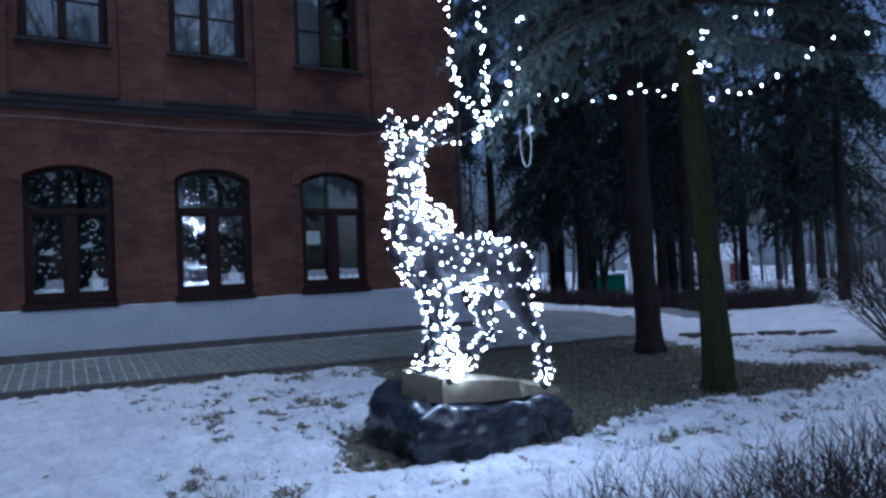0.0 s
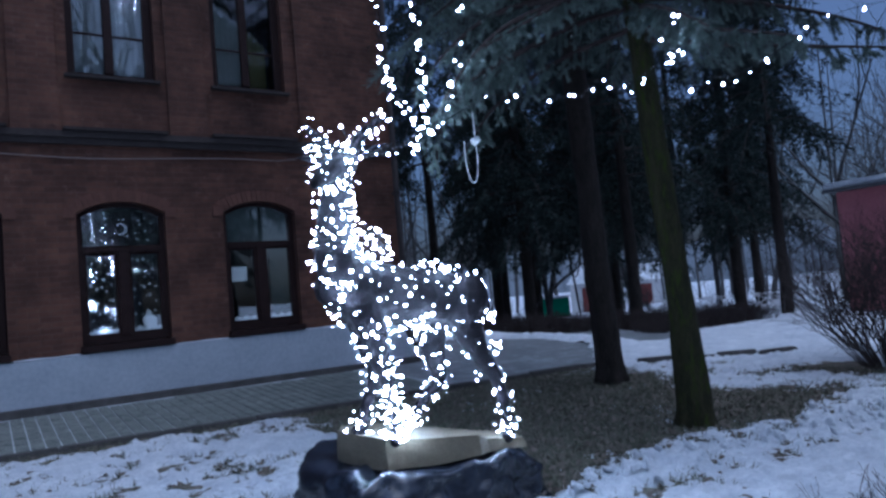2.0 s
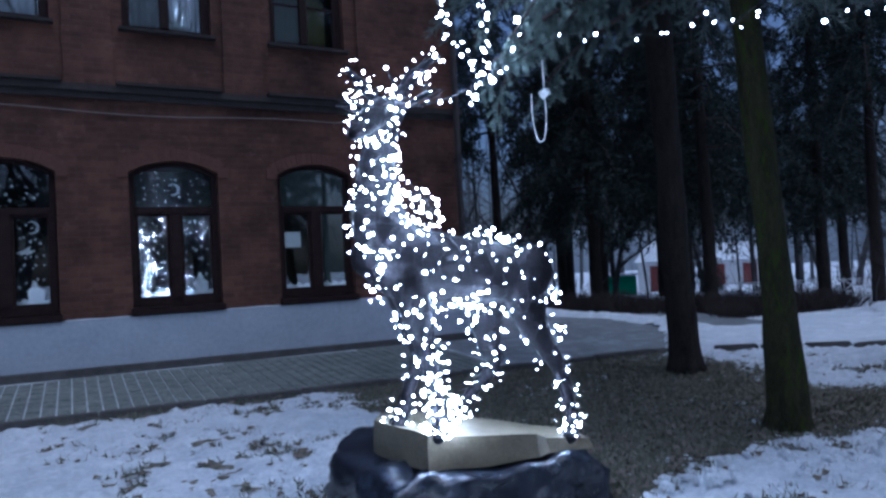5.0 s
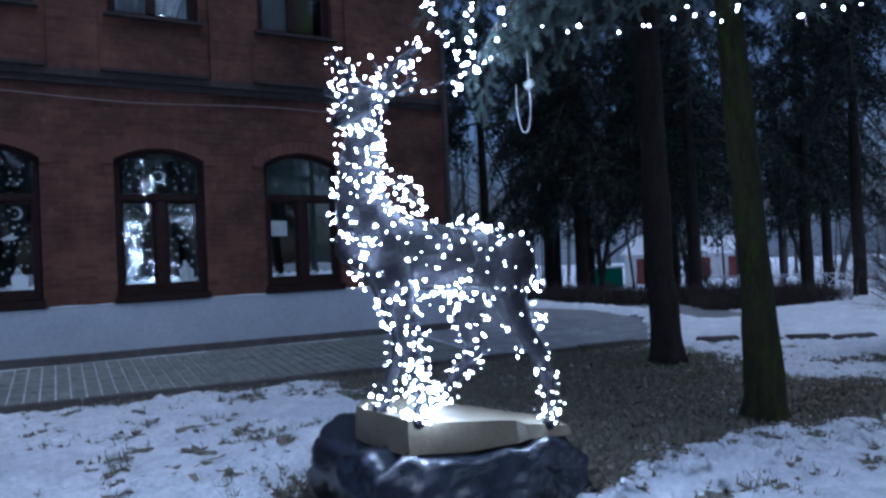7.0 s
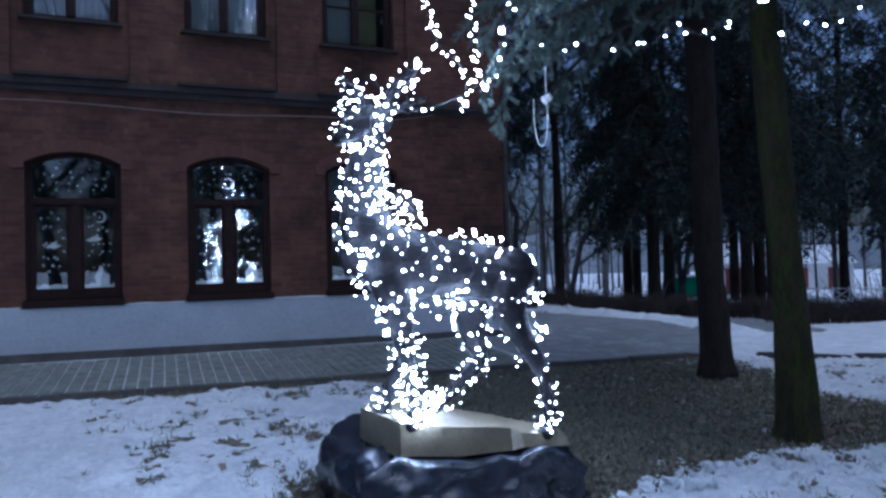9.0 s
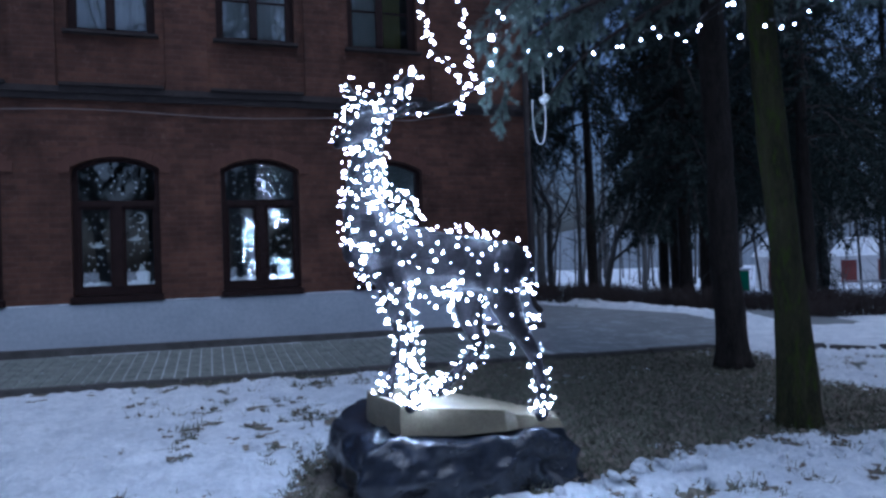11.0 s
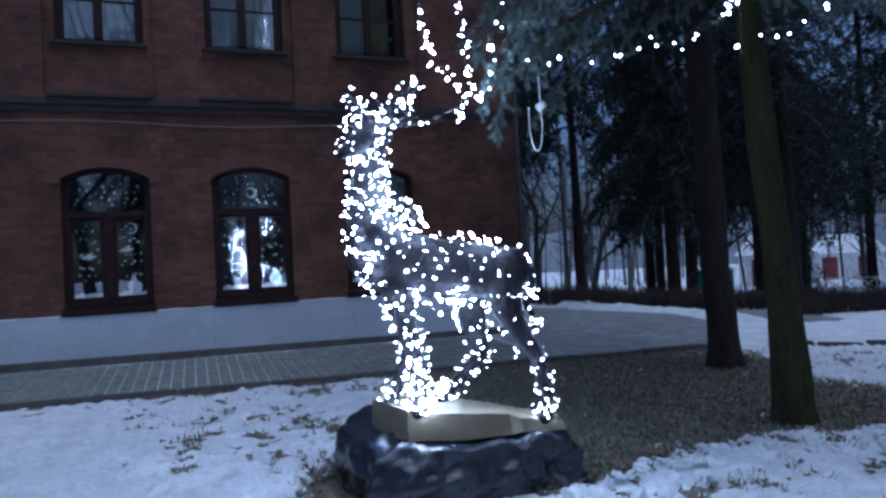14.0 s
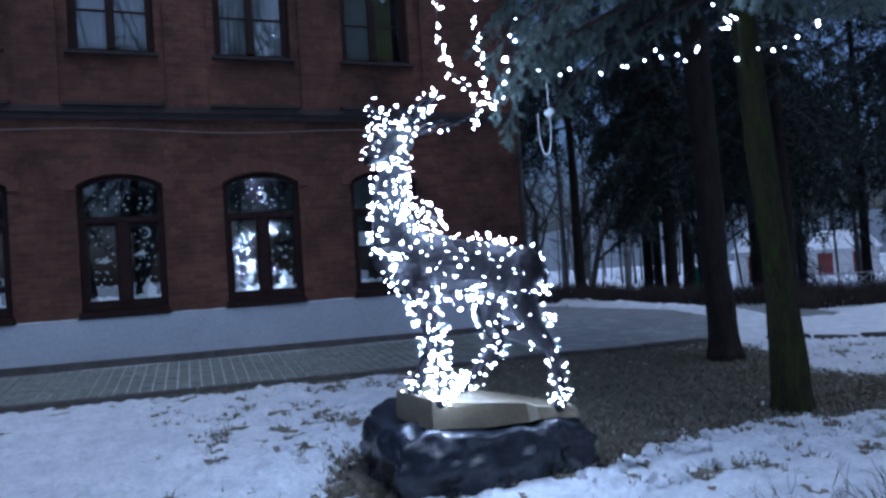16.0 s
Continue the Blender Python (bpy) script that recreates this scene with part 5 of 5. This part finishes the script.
tube(bm, smooth_path([(3.75, 5.5, 2.85), (3.755, 5.5, 2.62), (3.76, 5.5, 2.45), (3.74, 5.51, 2.3), (3.7, 5.53, 2.3), (3.68, 5.55, 2.45), (3.68, 5.55, 2.62)], 5), 0.0042, 5)
part("cable", bm, WHITE_WIRE, sock)

# ---- kerbs, setts and small pieces ----
kerb = tagged(new("kerb"), "dark wet concrete kerb along the paving", "kerb", kind="structure")
x = -8.0
while x < 8.3:
    a, b = x + 0.006, min(x + 0.994, 8.3)
    ya, yb = kerb_y(a), kerb_y(b)
    bm = bmesh.new()
    box(bm, a, b, -0.06, 0.06, -0.3, 0.0, 0.012)
    for v in bm.verts:
        v.co.y += kerb_y(v.co.x)
        v.co.z += paving_z(v.co.x, kerb_y(v.co.x)) + 0.05 + 0.008 * math.sin(x * 3)
    part("kerbstone", bm, KERB, kerb)
    x += 1.0
rnd = random.Random(9)
for k in range(4):
    cx, cy = 9.05 + 0.5 * k, kerb_y(8.3) - 0.72 * (0.75 + 0.5 * k)
    bm = bmesh.new()
    box(bm, -0.29, 0.29, -0.08, 0.08, -0.3, 0.085 - 0.02 * (k % 2), 0.02)
    ob = part("kerbstone", bm, KERB, kerb)
    ob.matrix_world = pose(cx, cy, land(cx, cy), rnd.uniform(-4, 4), rnd.uniform(-3, 3), -36)

bed = sheet("pavement", -8.0, 5.8, 8.7, 11.7, 0.1, lambda x, y: paving_z(x, max(y, kerb_y(x))) - 0.012 if y > kerb_y(x) - 0.05 else -0.2, JOINT)
tagged(bed, "grey sett paving with snow in its joints", "pavement", kind="structure")


def sett_mesh(w, d):
    bm = bmesh.new()
    box(bm, -w / 2, w / 2, -d / 2, d / 2, -0.05, 0.0)
    for v in bm.verts:
        if v.co.z > -0.01:
            v.co.x *= 0.95
            v.co.y *= 0.97
    me = bpy.data.meshes.new("sett")
    bm.to_mesh(me)
    bm.free()
    me.materials.append(SETT)
    return me


sett_data = [sett_mesh(0.13, 0.1), sett_mesh(0.128, 0.097), sett_mesh(0.132, 0.101)]
rest_v, rest_f = [], []
rnd = random.Random(3)
x = -7.9
while x < 5.75:
    wide = 0.141
    y = kerb_y(x) + 0.14
    while y < 11.5:
        z = paving_z(x, y) + rnd.uniform(-0.003, 0.004)
        if 0.9 < x < 2.8 and y < 11.2 and len(bed.children) < 290:
            ob = new("sett", sett_data[rnd.randint(0, 2)])
            ob.parent = bed
            ob.matrix_world = pose(x, y, z, 3.3, 0.7, rnd.uniform(-0.8, 0.8))
        else:
            n = len(rest_v)
            w, d = rnd.uniform(0.0635, 0.066), rnd.uniform(0.049, 0.052)
            for dz, g in ((-0.05, 1.0), (0.0, 0.95)):
                for sx, sy in ((-1, -1), (1, -1), (1, 1), (-1, 1)):
                    px, py = x + sx * w * g, y + sy * d * g
                    rest_v.append((px, py, z + dz + 0.058 * (py - y) - 0.012 * (px - x)))
            rest_f += [(n + 4, n + 5, n + 6, n + 7), (n, n + 1, n + 5, n + 4), (n + 1, n + 2, n + 6, n + 5), (n + 2, n + 3, n + 7, n + 6), (n + 3, n, n + 4, n + 7)]
        y += 0.109
    x += wide
mesh_part("setts", rest_v, rest_f, SETT, bed)["kind"] = "stuff"

# dry grass blades, fallen leaves and snow crumbs
rng = np.random.default_rng(4)
n = 90000
gx, gy = rng.uniform(0.5, 9.3, n), rng.uniform(4.0, 9.2, n)
blades, leaves = [], []
for x, y in zip(gx, gy):
    if paved(x, y) or snow_depth(x, y) > 0.016 or math.hypot((x - 2.84) / 0.9, (y - 5.36) / 0.55) < 1:
        continue
    z = land(x, y)
    a, h, w = rng.uniform(0, 6.28), rng.uniform(0.02, 0.07), 0.005
    if rng.random() < 0.16:
        s = rng.uniform(0.012, 0.038)
        c, d = math.cos(a) * s, math.sin(a) * s
        t = rng.uniform(0, 0.035)
        leaves.append([(x + c, y + d, z + 0.012 + t), (x - d, y + c, z + 0.015), (x - c, y - d, z + 0.012 + t), (x + d, y - c, z + 0.018)])
        continue
    c, d, lx, ly = math.cos(a) * w, math.sin(a) * w, rng.normal() * 0.03, rng.normal() * 0.03
    blades.append([(x - c, y - d, z), (x + c, y + d, z), (x + lx + c * 0.3, y + ly + d * 0.3, z + h), (x + lx - c * 0.3, y + ly - d * 0.3, z + h)])
tagged(quad_part("dry_grass", np.array(blades), BLADE), "short dry grass blades on the bare lawn", "grass", kind="stuff")
tagged(quad_part("fallen_leaves", np.array(leaves), LEAF), "small brown fallen leaves on the lawn", "leaves", kind="stuff")
bm = bmesh.new()
rnd = random.Random(8)
for _ in range(90):
    x = rnd.uniform(3.2, 7.5)
    y = 4.55 + 0.25 * math.sin(x * 1.7) - 0.05 * (x - 4) + rnd.gauss(0, 0.22)
    if math.hypot((x - 2.84) / 1.0, (y - 5.36) / 0.65) < 1:
        continue
    s = rnd.uniform(0.015, 0.05)
    bmesh.ops.create_icosphere(bm, subdivisions=1, radius=s, matrix=pose(x, y, land(x, y) + 0.02 + max(0, min(0.05, snow_depth(x, y))), rnd.uniform(0, 90), rnd.uniform(0, 90), 0) @ Matrix.Diagonal((1.5, 1.1, 0.55, 1)))
tagged(part("snow_crumbs", bm, SNOW), "loose lumps of snow along the thawed edge", "snow", kind="stuff")
